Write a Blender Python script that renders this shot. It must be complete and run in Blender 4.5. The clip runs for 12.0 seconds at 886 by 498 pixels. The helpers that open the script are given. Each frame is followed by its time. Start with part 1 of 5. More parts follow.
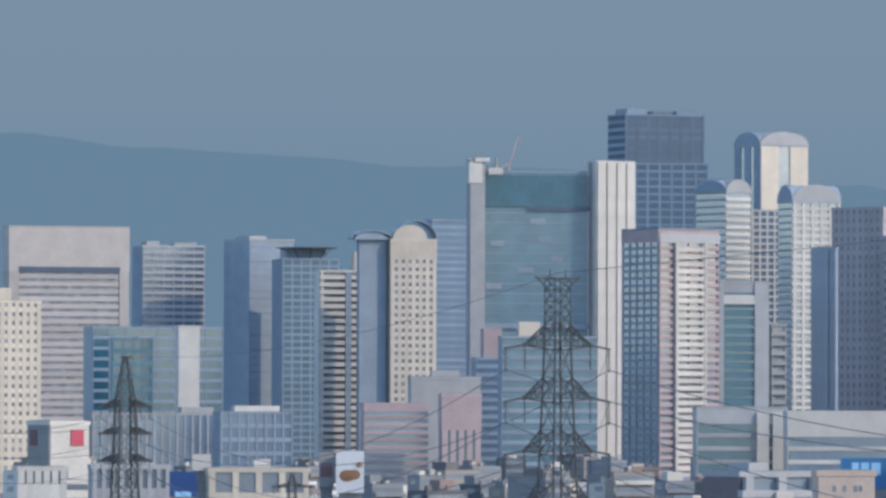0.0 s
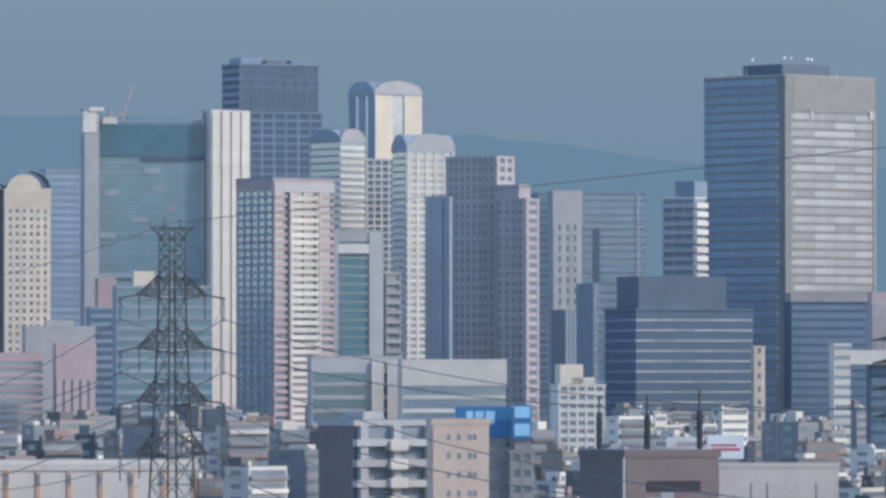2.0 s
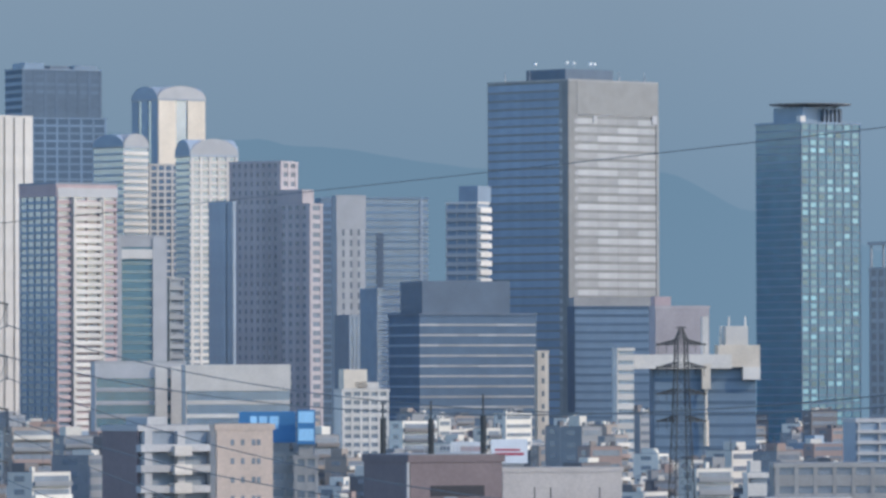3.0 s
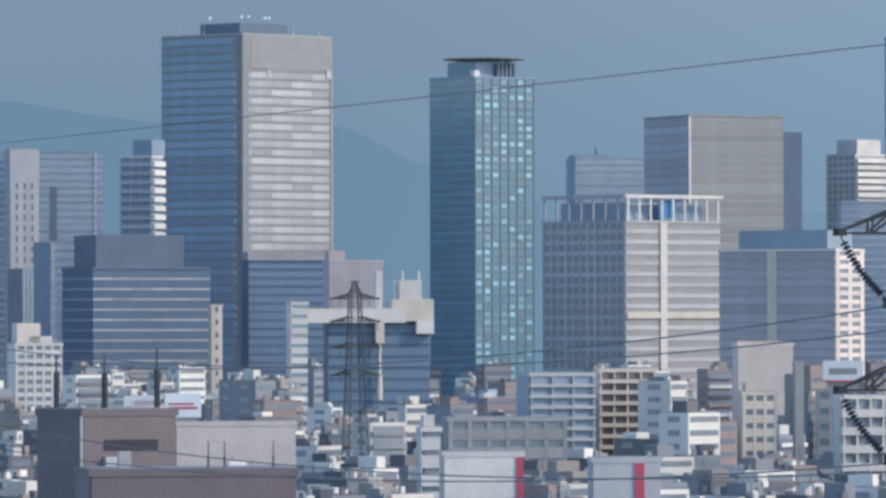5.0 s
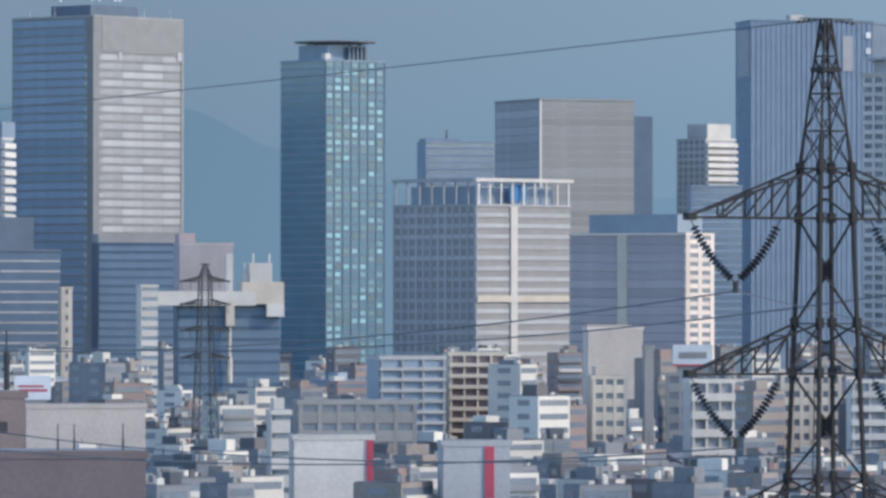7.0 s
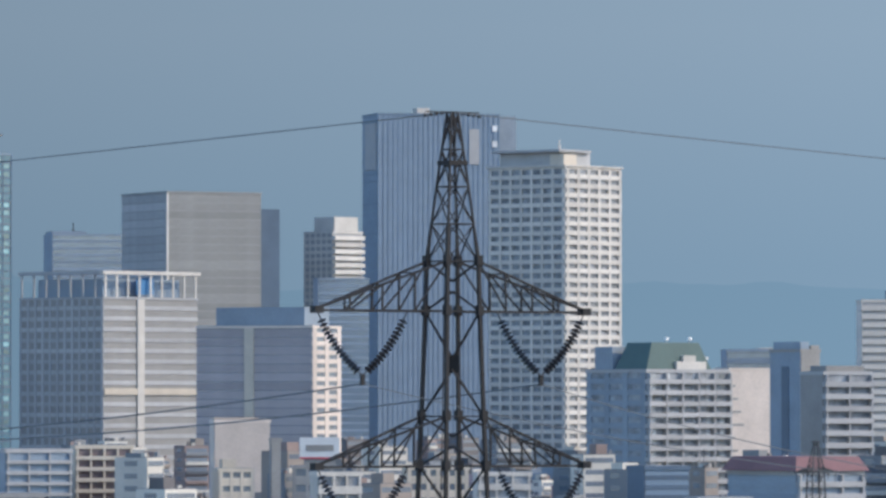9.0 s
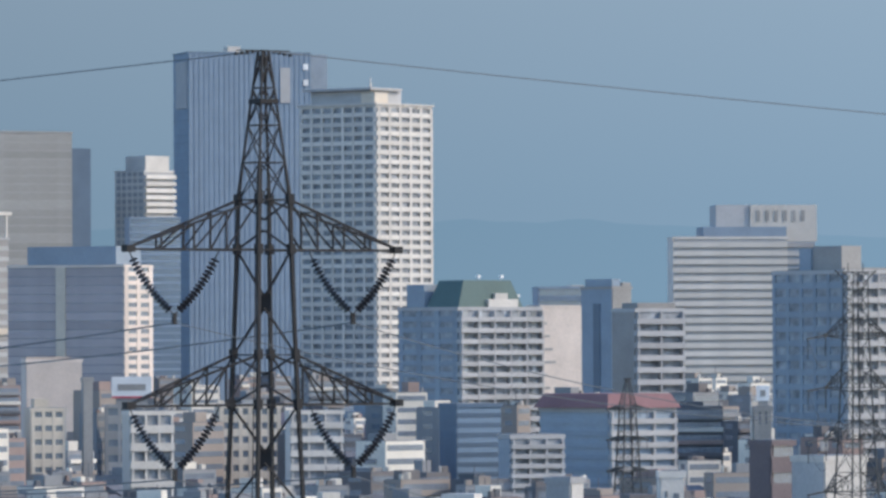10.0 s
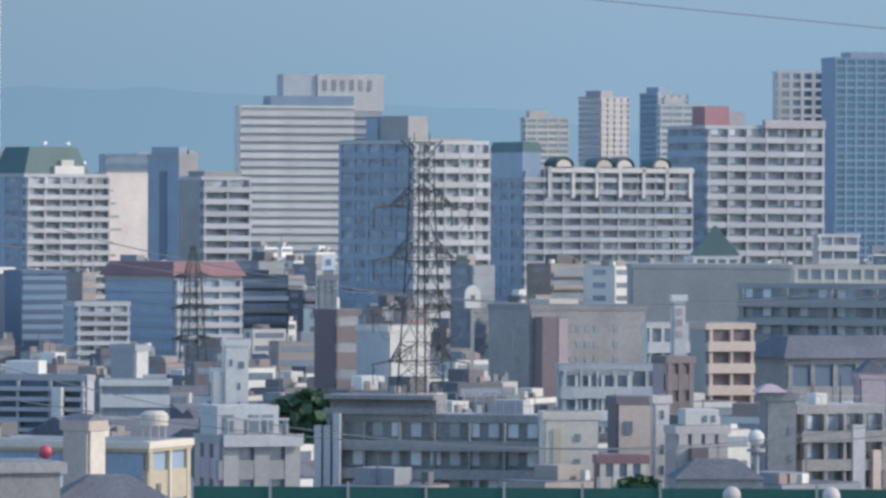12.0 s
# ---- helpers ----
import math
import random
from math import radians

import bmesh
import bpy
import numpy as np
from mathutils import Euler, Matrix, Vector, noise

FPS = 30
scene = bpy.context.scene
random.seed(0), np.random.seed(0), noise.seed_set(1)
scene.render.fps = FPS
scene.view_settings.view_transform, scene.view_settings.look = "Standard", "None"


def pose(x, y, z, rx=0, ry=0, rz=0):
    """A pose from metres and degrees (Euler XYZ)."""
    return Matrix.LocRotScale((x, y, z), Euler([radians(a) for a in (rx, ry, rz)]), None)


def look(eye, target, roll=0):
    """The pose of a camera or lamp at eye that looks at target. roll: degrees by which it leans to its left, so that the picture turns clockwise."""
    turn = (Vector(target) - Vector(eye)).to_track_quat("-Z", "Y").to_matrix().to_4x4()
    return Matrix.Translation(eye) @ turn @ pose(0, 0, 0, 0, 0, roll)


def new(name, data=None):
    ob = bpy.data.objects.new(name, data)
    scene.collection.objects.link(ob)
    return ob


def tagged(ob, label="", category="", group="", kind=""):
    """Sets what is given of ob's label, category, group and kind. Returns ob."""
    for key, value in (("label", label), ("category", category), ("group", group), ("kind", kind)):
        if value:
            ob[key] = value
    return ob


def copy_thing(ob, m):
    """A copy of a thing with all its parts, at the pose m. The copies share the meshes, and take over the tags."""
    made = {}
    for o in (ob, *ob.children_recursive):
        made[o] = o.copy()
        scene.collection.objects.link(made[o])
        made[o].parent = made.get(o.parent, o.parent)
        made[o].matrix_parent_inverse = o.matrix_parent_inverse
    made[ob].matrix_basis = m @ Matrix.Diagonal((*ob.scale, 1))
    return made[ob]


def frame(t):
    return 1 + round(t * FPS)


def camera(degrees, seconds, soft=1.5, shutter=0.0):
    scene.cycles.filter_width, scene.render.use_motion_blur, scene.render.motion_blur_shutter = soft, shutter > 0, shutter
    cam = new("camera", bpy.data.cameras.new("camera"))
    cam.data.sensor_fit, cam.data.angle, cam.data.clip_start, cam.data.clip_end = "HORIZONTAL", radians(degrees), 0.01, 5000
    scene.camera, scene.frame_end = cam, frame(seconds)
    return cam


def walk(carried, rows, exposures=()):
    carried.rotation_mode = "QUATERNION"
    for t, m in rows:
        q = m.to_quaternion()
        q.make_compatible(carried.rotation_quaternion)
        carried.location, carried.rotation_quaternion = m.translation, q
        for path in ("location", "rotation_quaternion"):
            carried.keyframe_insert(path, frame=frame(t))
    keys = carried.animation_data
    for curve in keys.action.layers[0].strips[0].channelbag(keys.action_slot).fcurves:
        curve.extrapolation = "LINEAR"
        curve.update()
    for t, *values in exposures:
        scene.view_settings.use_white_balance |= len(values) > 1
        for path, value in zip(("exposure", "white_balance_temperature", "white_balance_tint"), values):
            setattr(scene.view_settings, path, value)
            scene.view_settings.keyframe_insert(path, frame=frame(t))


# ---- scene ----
EYE = 40.0
cam = camera(7.84, 12.0, soft=2.9)
walk(cam, [
    (0, pose(0, 0, EYE, 91.572, 0, 0.000) @ pose(0, 0, 0, 0, 0, 0.148)),
    (0.5, pose(0, 0, EYE, 91.499, 0, -1.366) @ pose(0, 0, 0, 0, 0, 0.250)),
    (1, pose(0, 0, EYE, 91.197, 0, -2.259) @ pose(0, 0, 0, 0, 0, 0.150)),
    (1.5, pose(0, 0, EYE, 90.980, 0, -2.870) @ pose(0, 0, 0, 0, 0, 0.165)),
    (2, pose(0, 0, EYE, 91.126, 0, -3.417) @ pose(0, 0, 0, 0, 0, -0.032)),
    (2.5, pose(0, 0, EYE, 91.206, 0, -4.143) @ pose(0, 0, 0, 0, 0, -0.127)),
    (3, pose(0, 0, EYE, 91.167, 0, -5.335) @ pose(0, 0, 0, 0, 0, -0.151)),
    (3.5, pose(0, 0, EYE, 90.976, 0, -7.012) @ pose(0, 0, 0, 0, 0, -0.160)),
    (3.7, pose(0, 0, EYE, 90.956, 0, -7.470) @ pose(0, 0, 0, 0, 0, -0.253)),
    (5.3, pose(0, 0, EYE, 90.745, 0, -8.398) @ pose(0, 0, 0, 0, 0, 0.008)),
    (5.5, pose(0, 0, EYE, 90.930, 0, -8.564) @ pose(0, 0, 0, 0, 0, 0.102)),
    (6, pose(0, 0, EYE, 91.141, 0, -8.876) @ pose(0, 0, 0, 0, 0, 0.188)),
    (6.5, pose(0, 0, EYE, 90.802, 0, -9.059) @ pose(0, 0, 0, 0, 0, 0.309)),
    (6.7, pose(0, 0, EYE, 90.612, 0, -9.192) @ pose(0, 0, 0, 0, 0, 0.223)),
    (8.3, pose(0, 0, EYE, 91.013, 0, -11.831) @ pose(0, 0, 0, 0, 0, -0.224)),
    (8.5, pose(0, 0, EYE, 91.221, 0, -12.107) @ pose(0, 0, 0, 0, 0, -0.164)),
    (9, pose(0, 0, EYE, 91.427, 0, -12.853) @ pose(0, 0, 0, 0, 0, -0.011)),
    (9.5, pose(0, 0, EYE, 91.271, 0, -13.548) @ pose(0, 0, 0, 0, 0, 0.027)),
    (10, pose(0, 0, EYE, 90.876, 0, -14.522) @ pose(0, 0, 0, 0, 0, -0.250)),
    (10.5, pose(0, 0, EYE, 90.451, 0, -15.414) @ pose(0, 0, 0, 0, 0, -0.318)),
    (11, pose(0, 0, EYE, 90.100, 0, -16.037) @ pose(0, 0, 0, 0, 0, -0.189)),
    (11.5, pose(0, 0, EYE, 89.930, 0, -16.932) @ pose(0, 0, 0, 0, 0, 0.045)),
    (12, pose(0, 0, EYE, 89.709, 0, -18.363) @ pose(0, 0, 0, 0, 0, 0.247)),
], exposures=[(0.0, 0.84, 5850, 10), (2.0, 0.9, 5850, 10), (3.5, 1.0, 5850, 10), (6.5, 1.0, 5850, 10), (9.0, 0.9, 5980, 10), (9.5, 0.86, 6000, 10), (10.5, 1.04, 6030, 10), (12.0, 1.1, 5950, 10)])

# ---- light ----
SUN_BEARING, SUN_HEIGHT = 118.0, 35.0
world = bpy.data.worlds.new("sky")
scene.world = world
world.use_nodes = True
wn = world.node_tree
sky = wn.nodes.new("ShaderNodeTexSky")
sky.sky_type, sky.sun_disc = "NISHITA", False
sky.sun_elevation, sky.sun_rotation = radians(SUN_HEIGHT), radians(SUN_BEARING)
sky.altitude, sky.air_density, sky.dust_density, sky.ozone_density = 30, 1.2, 0.8, 4.0
wn.links.new(sky.outputs[0], wn.nodes["Background"].inputs[0])
wn.nodes["Background"].inputs[1].default_value = 0.13
sun = new("sun", bpy.data.lights.new("sun", "SUN"))
sun.data.energy, sun.data.angle, sun.data.color = 1.35, radians(1.5), (1.0, 0.805, 0.56)
toward = Vector((math.sin(radians(SUN_BEARING)) * math.cos(radians(SUN_HEIGHT)),
                 math.cos(radians(SUN_BEARING)) * math.cos(radians(SUN_HEIGHT)), math.sin(radians(SUN_HEIGHT))))
sun.matrix_world = look((0, 0, 300), Vector((0, 0, 300)) - toward)


# ---- materials ----
def mat(name, color, rough=0.8, metal=0.0, grain=0.17, size=1.0, spread=0.12, bump=0.1, ior=1.45):
    m = bpy.data.materials.new(name)
    m.use_nodes = True
    t = m.node_tree
    b = t.nodes["Principled BSDF"]
    co = t.nodes.new("ShaderNodeTexCoord")
    fine, big = t.nodes.new("ShaderNodeTexNoise"), t.nodes.new("ShaderNodeTexNoise")
    fine.inputs["Scale"].default_value, big.inputs["Scale"].default_value = 2.2 / size, 0.13 / size
    fine.inputs["Detail"].default_value = big.inputs["Detail"].default_value = 5
    info = t.nodes.new("ShaderNodeObjectInfo")
    mix = t.nodes.new("ShaderNodeMath")
    mix.operation = "MULTIPLY_ADD"
    mix.inputs[1].default_value = 0.5
    rng = t.nodes.new("ShaderNodeMapRange")
    rng.inputs["From Min"].default_value, rng.inputs["From Max"].default_value = 0.3, 0.7
    rng.inputs["To Min"].default_value, rng.inputs["To Max"].default_value = 1 - grain, 1 + grain
    per = t.nodes.new("ShaderNodeMapRange")
    per.inputs["To Min"].default_value, per.inputs["To Max"].default_value = 1 - spread, 1 + spread
    mul = t.nodes.new("ShaderNodeMath")
    mul.operation = "MULTIPLY"
    tint = t.nodes.new("ShaderNodeVectorMath")
    tint.operation = "SCALE"
    tint.inputs[0].default_value = color
    link = t.links.new
    for tex in (fine, big):
        link(co.outputs["Object"], tex.inputs["Vector"])
    half = t.nodes.new("ShaderNodeMath")
    half.operation = "MULTIPLY"
    half.inputs[1].default_value = 0.5
    link(big.outputs[0], half.inputs[0])
    link(fine.outputs[0], mix.inputs[0])
    link(half.outputs[0], mix.inputs[2])
    link(mix.outputs[0], rng.inputs["Value"])
    link(info.outputs["Random"], per.inputs["Value"])
    link(rng.outputs[0], mul.inputs[0])
    link(per.outputs[0], mul.inputs[1])
    link(mul.outputs[0], tint.inputs["Scale"])
    link(tint.outputs[0], b.inputs["Base Color"])
    b.inputs["Roughness"].default_value, b.inputs["Metallic"].default_value = rough, metal
    b.inputs["IOR"].default_value = ior
    if bump:
        bp = t.nodes.new("ShaderNodeBump")
        bp.inputs["Strength"].default_value, bp.inputs["Distance"].default_value = bump, 0.05 * size
        link(fine.outputs[0], bp.inputs["Height"])
        link(bp.outputs[0], b.inputs["Normal"])
    return m


WHITE = mat("white_tile", (0.575, 0.53, 0.47))
CREAM = mat("cream_render", (0.58, 0.50, 0.40))
STONE = mat("warm_grey_stone", (0.46, 0.405, 0.36))
TAN = mat("tan_tile", (0.52, 0.41, 0.33))
BROWN = mat("brown_brick", (0.17, 0.135, 0.135))
PURPLE = mat("mauve_granite", (0.39, 0.345, 0.34))
PINK = mat("pink_tile", (0.42, 0.325, 0.315))
RED = mat("red_paint", (0.36, 0.19, 0.19))
GREY = mat("grey_concrete", (0.30, 0.285, 0.265))
STAINED = mat("stained_concrete", (0.245, 0.23, 0.215), grain=0.3)
PALE = mat("pale_concrete", (0.39, 0.38, 0.37))
PANEL = mat("dull_grey_panel", (0.26, 0.255, 0.24))
# BLUEGREY and SLATE also darken the left flanks, in place of shade.
BLUEGREY = mat("blue_grey_panel_and_shade", (0.265, 0.305, 0.345))
OFFICEGLASS = mat("sea_blue_glass", (0.135, 0.21, 0.245), rough=0.25, grain=0.3, ior=1.8, bump=0.0)
DARK = mat("dark_panel", (0.10, 0.13, 0.17), rough=0.5)
BLUETILE = mat("deep_blue_tile", (0.085, 0.125, 0.175), rough=0.6)
SLATE = mat("slate_blue_panel_and_shade", (0.235, 0.285, 0.34), rough=0.5)
TEAL = mat("teal_panel", (0.13, 0.22, 0.25), rough=0.4)
GREEN = mat("green_copper_roof", (0.07, 0.115, 0.105), rough=0.6)
REDROOF = mat("red_brown_roof", (0.24, 0.13, 0.13))
ROOF = mat("grey_roof_felt", (0.20, 0.205, 0.21))
GLASS = mat("blue_glass", (0.13, 0.18, 0.24), rough=0.2, grain=0.3, ior=2.6, bump=0.0)
GLASSGREEN = mat("green_grey_glass", (0.16, 0.26, 0.29), rough=0.2, grain=0.3, ior=2.6, bump=0.0)
GLASSTEAL = mat("teal_glass", (0.03, 0.11, 0.16), rough=0.15, grain=0.3, ior=2.4, bump=0.0)
TOWERGLASS = mat("deep_blue_glass", (0.055, 0.14, 0.19), rough=0.2, grain=0.3, ior=1.6, bump=0.0)
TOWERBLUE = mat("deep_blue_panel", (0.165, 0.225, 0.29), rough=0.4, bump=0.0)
GLASSDARK = mat("dark_window_glass", (0.15, 0.17, 0.20), rough=0.25, grain=0.4, ior=2.0, bump=0.0)
STEEL = mat("galvanised_steel", (0.042, 0.046, 0.048), rough=0.6, bump=0.0)
STEELDARK = mat("dark_painted_steel", (0.014, 0.0125, 0.0125), rough=0.7, bump=0.0)
WIRE = mat("weathered_cable", (0.10, 0.11, 0.12), rough=0.6, bump=0.0)
PORCELAIN = mat("brown_porcelain", (0.022, 0.02, 0.02), rough=0.3, bump=0.0)
ORANGE = mat("orange_paint", (0.50, 0.29, 0.17))
SIGNBLUE = mat("blue_sign", (0.06, 0.19, 0.38), rough=0.4)
SIGNRED = mat("red_sign", (0.45, 0.07, 0.10), rough=0.4)
SIGNWHITE = mat("white_sign", (0.72, 0.71, 0.69), rough=0.4)
NAVY = mat("navy_sign", (0.03, 0.07, 0.20), rough=0.4)
PANE = mat("mixed_window_panes", (0.14, 0.28, 0.31), rough=0.2, spread=0.6, ior=1.7, bump=0.0)
BLINDS = mat("glazed_panels_with_blinds", (0.32, 0.31, 0.295), rough=0.4, spread=0.24, ior=1.8, bump=0.0)
YELLOW = mat("ochre_paint", (0.45, 0.375, 0.255))
SIGNCYAN = mat("pale_blue_sign", (0.35, 0.60, 0.80), rough=0.4)
NAVYGLASS = mat("navy_glass", (0.145, 0.19, 0.245), rough=0.2, grain=0.3, ior=2.0, bump=0.0)
# Blue for distant towers, with haze mixed into the wall colour.
HAZEBLUE = mat("haze_blue_panel", (0.215, 0.27, 0.335), rough=0.5, bump=0.0)
PEACH = mat("peach_render", (0.64, 0.54, 0.46))
CURTAIN = mat("curtained_windows", (0.36, 0.37, 0.37), rough=0.3, spread=0.65, ior=1.8, bump=0.0)
RECESS = mat("balcony_recess", (0.27, 0.28, 0.29), grain=0.8, size=0.5)
# Near black in place of the shade inside slots and openings.
SLOT = mat("opening_shade", (0.035, 0.035, 0.04))
TILES = mat("dark_roof_tiles", (0.13, 0.13, 0.14), grain=0.4)
NET = mat("green_netting", (0.02, 0.09, 0.07))
LEAF = mat("dark_leaves", (0.05, 0.085, 0.04), grain=0.5)
CITYGROUND = mat("city_ground", (0.17, 0.17, 0.18), grain=0.5, size=12)


def crowd(name):
    """Plaster in many shades, one for each joined house."""
    m = mat(name, (0.5, 0.5, 0.5))
    t = m.node_tree
    geo, ramp = t.nodes.new("ShaderNodeNewGeometry"), t.nodes.new("ShaderNodeValToRGB")
    shades = ((0, (.26, .26, .26)), (.14, (.62, .57, .49)), (.34, (.17, .155, .15)), (.46, (.32, .27, .23)), (.6, (.24, .245, .25)), (.70, (.74, .68, .58)),
              (.82, (.12, .125, .135)), (.91, (.31, .23, .20)))
    ramp.color_ramp.interpolation = "CONSTANT"
    while len(ramp.color_ramp.elements) < len(shades):
        ramp.color_ramp.elements.new(0.5)
    for e, (p, c) in zip(ramp.color_ramp.elements, shades):
        e.position = p
    for e, (p, c) in zip(ramp.color_ramp.elements, shades):
        e.color = (*c, 1)
    t.links.new(geo.outputs["Random Per Island"], ramp.inputs[0])
    for n in t.nodes:
        if n.bl_idname == "ShaderNodeVectorMath":
            t.links.new(ramp.outputs[0], n.inputs[0])
    return m


CROWD = crowd("mixed_house_walls")


# Glowing backdrop colour, haze included, growing brighter to the east.
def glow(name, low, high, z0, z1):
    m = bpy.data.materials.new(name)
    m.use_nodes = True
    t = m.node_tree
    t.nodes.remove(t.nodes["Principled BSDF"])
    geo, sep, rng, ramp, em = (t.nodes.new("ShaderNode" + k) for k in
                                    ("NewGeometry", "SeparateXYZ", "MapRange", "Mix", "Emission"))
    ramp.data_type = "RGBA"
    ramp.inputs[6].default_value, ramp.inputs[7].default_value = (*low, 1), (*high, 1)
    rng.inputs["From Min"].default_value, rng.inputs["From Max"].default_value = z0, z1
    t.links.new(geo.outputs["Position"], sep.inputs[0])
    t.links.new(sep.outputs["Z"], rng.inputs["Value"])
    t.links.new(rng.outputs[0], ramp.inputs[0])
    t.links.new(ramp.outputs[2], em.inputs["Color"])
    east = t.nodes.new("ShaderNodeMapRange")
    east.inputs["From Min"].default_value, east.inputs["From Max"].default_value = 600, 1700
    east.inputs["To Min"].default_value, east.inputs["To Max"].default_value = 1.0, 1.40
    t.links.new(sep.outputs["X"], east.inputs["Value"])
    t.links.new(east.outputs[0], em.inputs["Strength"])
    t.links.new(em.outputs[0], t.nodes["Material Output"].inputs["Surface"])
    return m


# ---- building blocks ----
def box(bm, x0, x1, y0, y1, z0, z1):
    v = [bm.verts.new((x, y, z)) for z in (z0, z1) for x, y in ((x0, y0), (x1, y0), (x1, y1), (x0, y1))]
    for f in ((3, 2, 1, 0), (4, 5, 6, 7), (0, 1, 5, 4), (1, 2, 6, 5), (2, 3, 7, 6), (3, 0, 4, 7)):
        bm.faces.new([v[i] for i in f])


def mesh_of(name, bm, material):
    me = bpy.data.meshes.new(name)
    bm.to_mesh(me)
    bm.free()
    me.materials.append(material)
    return me


def part(name, shape, material=None, parent=None, label="", at=(0, 0, 0)):
    me = shape if material is None else mesh_of(name, shape, material)
    ob = new(name, me)
    ob.parent, ob.location = parent, at
    return tagged(ob, label=label)


def block(name, material, parent, *b, label=""):
    bm = bmesh.new()
    box(bm, *b)
    return part(name, bm, material, parent, label)


def thing(name, label, category, x, y, turn, z=0.0, group="", kind=""):
    ob = new(name)
    ob.matrix_world = pose(x, y, z, 0, 0, turn)
    return tagged(ob, label, category, group, kind)


FOOTPRINTS, SCREENS = [], []


def taken(x, y, turn, w, d, h):
    """Notes a footprint, and the bearings that a nearby block keeps clear in front of it."""
    m = pose(x, y, 0, 0, 0, turn)
    c = m @ Vector((w / 2, d / 2, 0))
    FOOTPRINTS.append((c.x, c.y, math.hypot(w, d) / 2))
    bs = [math.degrees(math.atan2(p.x, p.y)) for p in (m @ Vector((a, b, 0)) for a in (0, w) for b in (0, d))]
    dist = math.hypot(x, y)
    SCREENS.append((min(bs), max(bs), dist, math.degrees(math.atan2(h - EYE, dist)) - (0.5 if dist > 1350 else 0.34)))


def side(face, u0, u1, out, inn):
    """The plan of a piece on a face: A is the front, B the left flank."""
    return (u0, u1, -out, inn) if face == "A" else (-out, inn, u0, u1)


def rows(th, face, u0, u1, zs, height, out, material, name="spandrel", seg=1):
    bm = bmesh.new()
    step = (u1 - u0) / seg
    box(bm, *side(face, u0, u0 + step - (0.12 if seg > 1 else 0), out, 0.3), 0, height)
    me = mesh_of(name, bm, material)
    for z in zs:
        for k in range(seg):
            part(name, me, None, th, at=(k * step, 0, z) if face == "A" else (0, k * step, z))


def columns(th, face, us, width, z0, z1, out, material, name="pier"):
    bm = bmesh.new()
    box(bm, *side(face, -width / 2, width / 2, out, 0.3), z0, z1)
    me = mesh_of(name, bm, material)
    for u in us:
        part(name, me, None, th, at=(u, 0, 0) if face == "A" else (0, u, 0))


def spaced(a, b, n):
    return [a + (b - a) * i / n for i in range(n + 1)]


def facade(th, face, length, z0, z1, n, style, wall, bays=0, u0=0.0, solid=0.45, out=0.25, pier=0.7, seg=1):
    """n storeys of one face: bands, grid, balcony, fins or blank."""
    s = (z1 - z0) / n
    u1 = u0 + length
    zs = [z0 + i * s for i in range(n)]
    if style == "blank":
        block("wall", wall, th, *side(face, u0, u1, out, 0.3), z0, z1)
    if style in ("bands", "grid", "balcony"):
        e = out if face == "A" and u0 == 0 else 0
        rows(th, face, u0 - e, u1, zs, s * solid, out * (5 if style == "balcony" else 1), wall,
             "balcony" if style == "balcony" else "spandrel", seg)
    if style in ("grid", "fins", "balcony") and bays:
        o = out * 5 - 0.25 if style == "balcony" else out + 0.06
        columns(th, face, spaced(u0 + pier / 2, u1 - pier / 2, bays), pier * (.6 if style == "balcony" else 1), z0, z1, o, wall,
                "party_wall" if style == "balcony" else "pier")


def windows(th, face, length, h, n, count, wide=1.5, high=1.5):
    """Single curtained windows behind the balconies, count to a storey."""
    bm = bmesh.new()
    box(bm, *side(face, 0, wide, 0.1, 0.1), 0, high)
    me = mesh_of("window", bm, CURTAIN)
    for k in range(n):
        for j in range(count):
            u = length * (j + .5) / count - wide / 2
            z = k * h / n + h / n * .98 - high
            part("window", me, None, th, at=(u, 0, z) if face == "A" else (0, u, z))


SIZE = []


def tower(name, label, cat, x, y, turn, w, d, h, n, wall, glass=GLASSDARK, A=("bands",), B=("blank",), roof=ROOF,
          top=(), group="", base=0.0, crown=0.0):
    """A block with n storeys: its front A and flank B are dressed, top lists plant rooms as fractions of the roof."""
    th = thing(name, label, cat, x, y, turn, group=group)
    if glass is GLASSDARK and "balcony" in (A[0], B[0]):
        glass = RECESS
    taken(x, y, turn, w, d, h)
    SIZE.append((w, d, h))
    block("core", glass, th, 0, w, 0, d, base, h)
    zt = h - crown
    for face, length, spec in (("A", w, A), ("B", d, B)):
        opts = dict(spec[1]) if len(spec) > 1 else {}
        facade(th, face, opts.pop("length", length), base, zt, n, spec[0], opts.pop("wall", wall), **opts)
    if crown:
        block("crown", wall, th, -0.3, w + 0.3, -0.3, d + 0.3, zt, h)
    block("parapet", wall, th, -0.35, w + 0.35, -0.35, d + 0.35, h, h + 0.9)
    block("roof", roof, th, 0.3, w - 0.3, 0.3, d - 0.3, h + 0.9, h + 1.0)
    for a0, a1, b0, b1, up, m in top:
        block("plant_room", m, th, w * a0, w * a1, d * b0, d * b1, h + 0.95, h + up)
    return th


# ---- ground and distance ----
bm = bmesh.new()
bm.faces.new([bm.verts.new(p) for p in ((-6000, -2000, 0), (6000, -2000, 0), (6000, 6000, 0), (-6000, 6000, 0))])
tagged(part("ground", bm, CITYGROUND), "grey built-up city ground reaching the horizon", "ground", kind="structure")


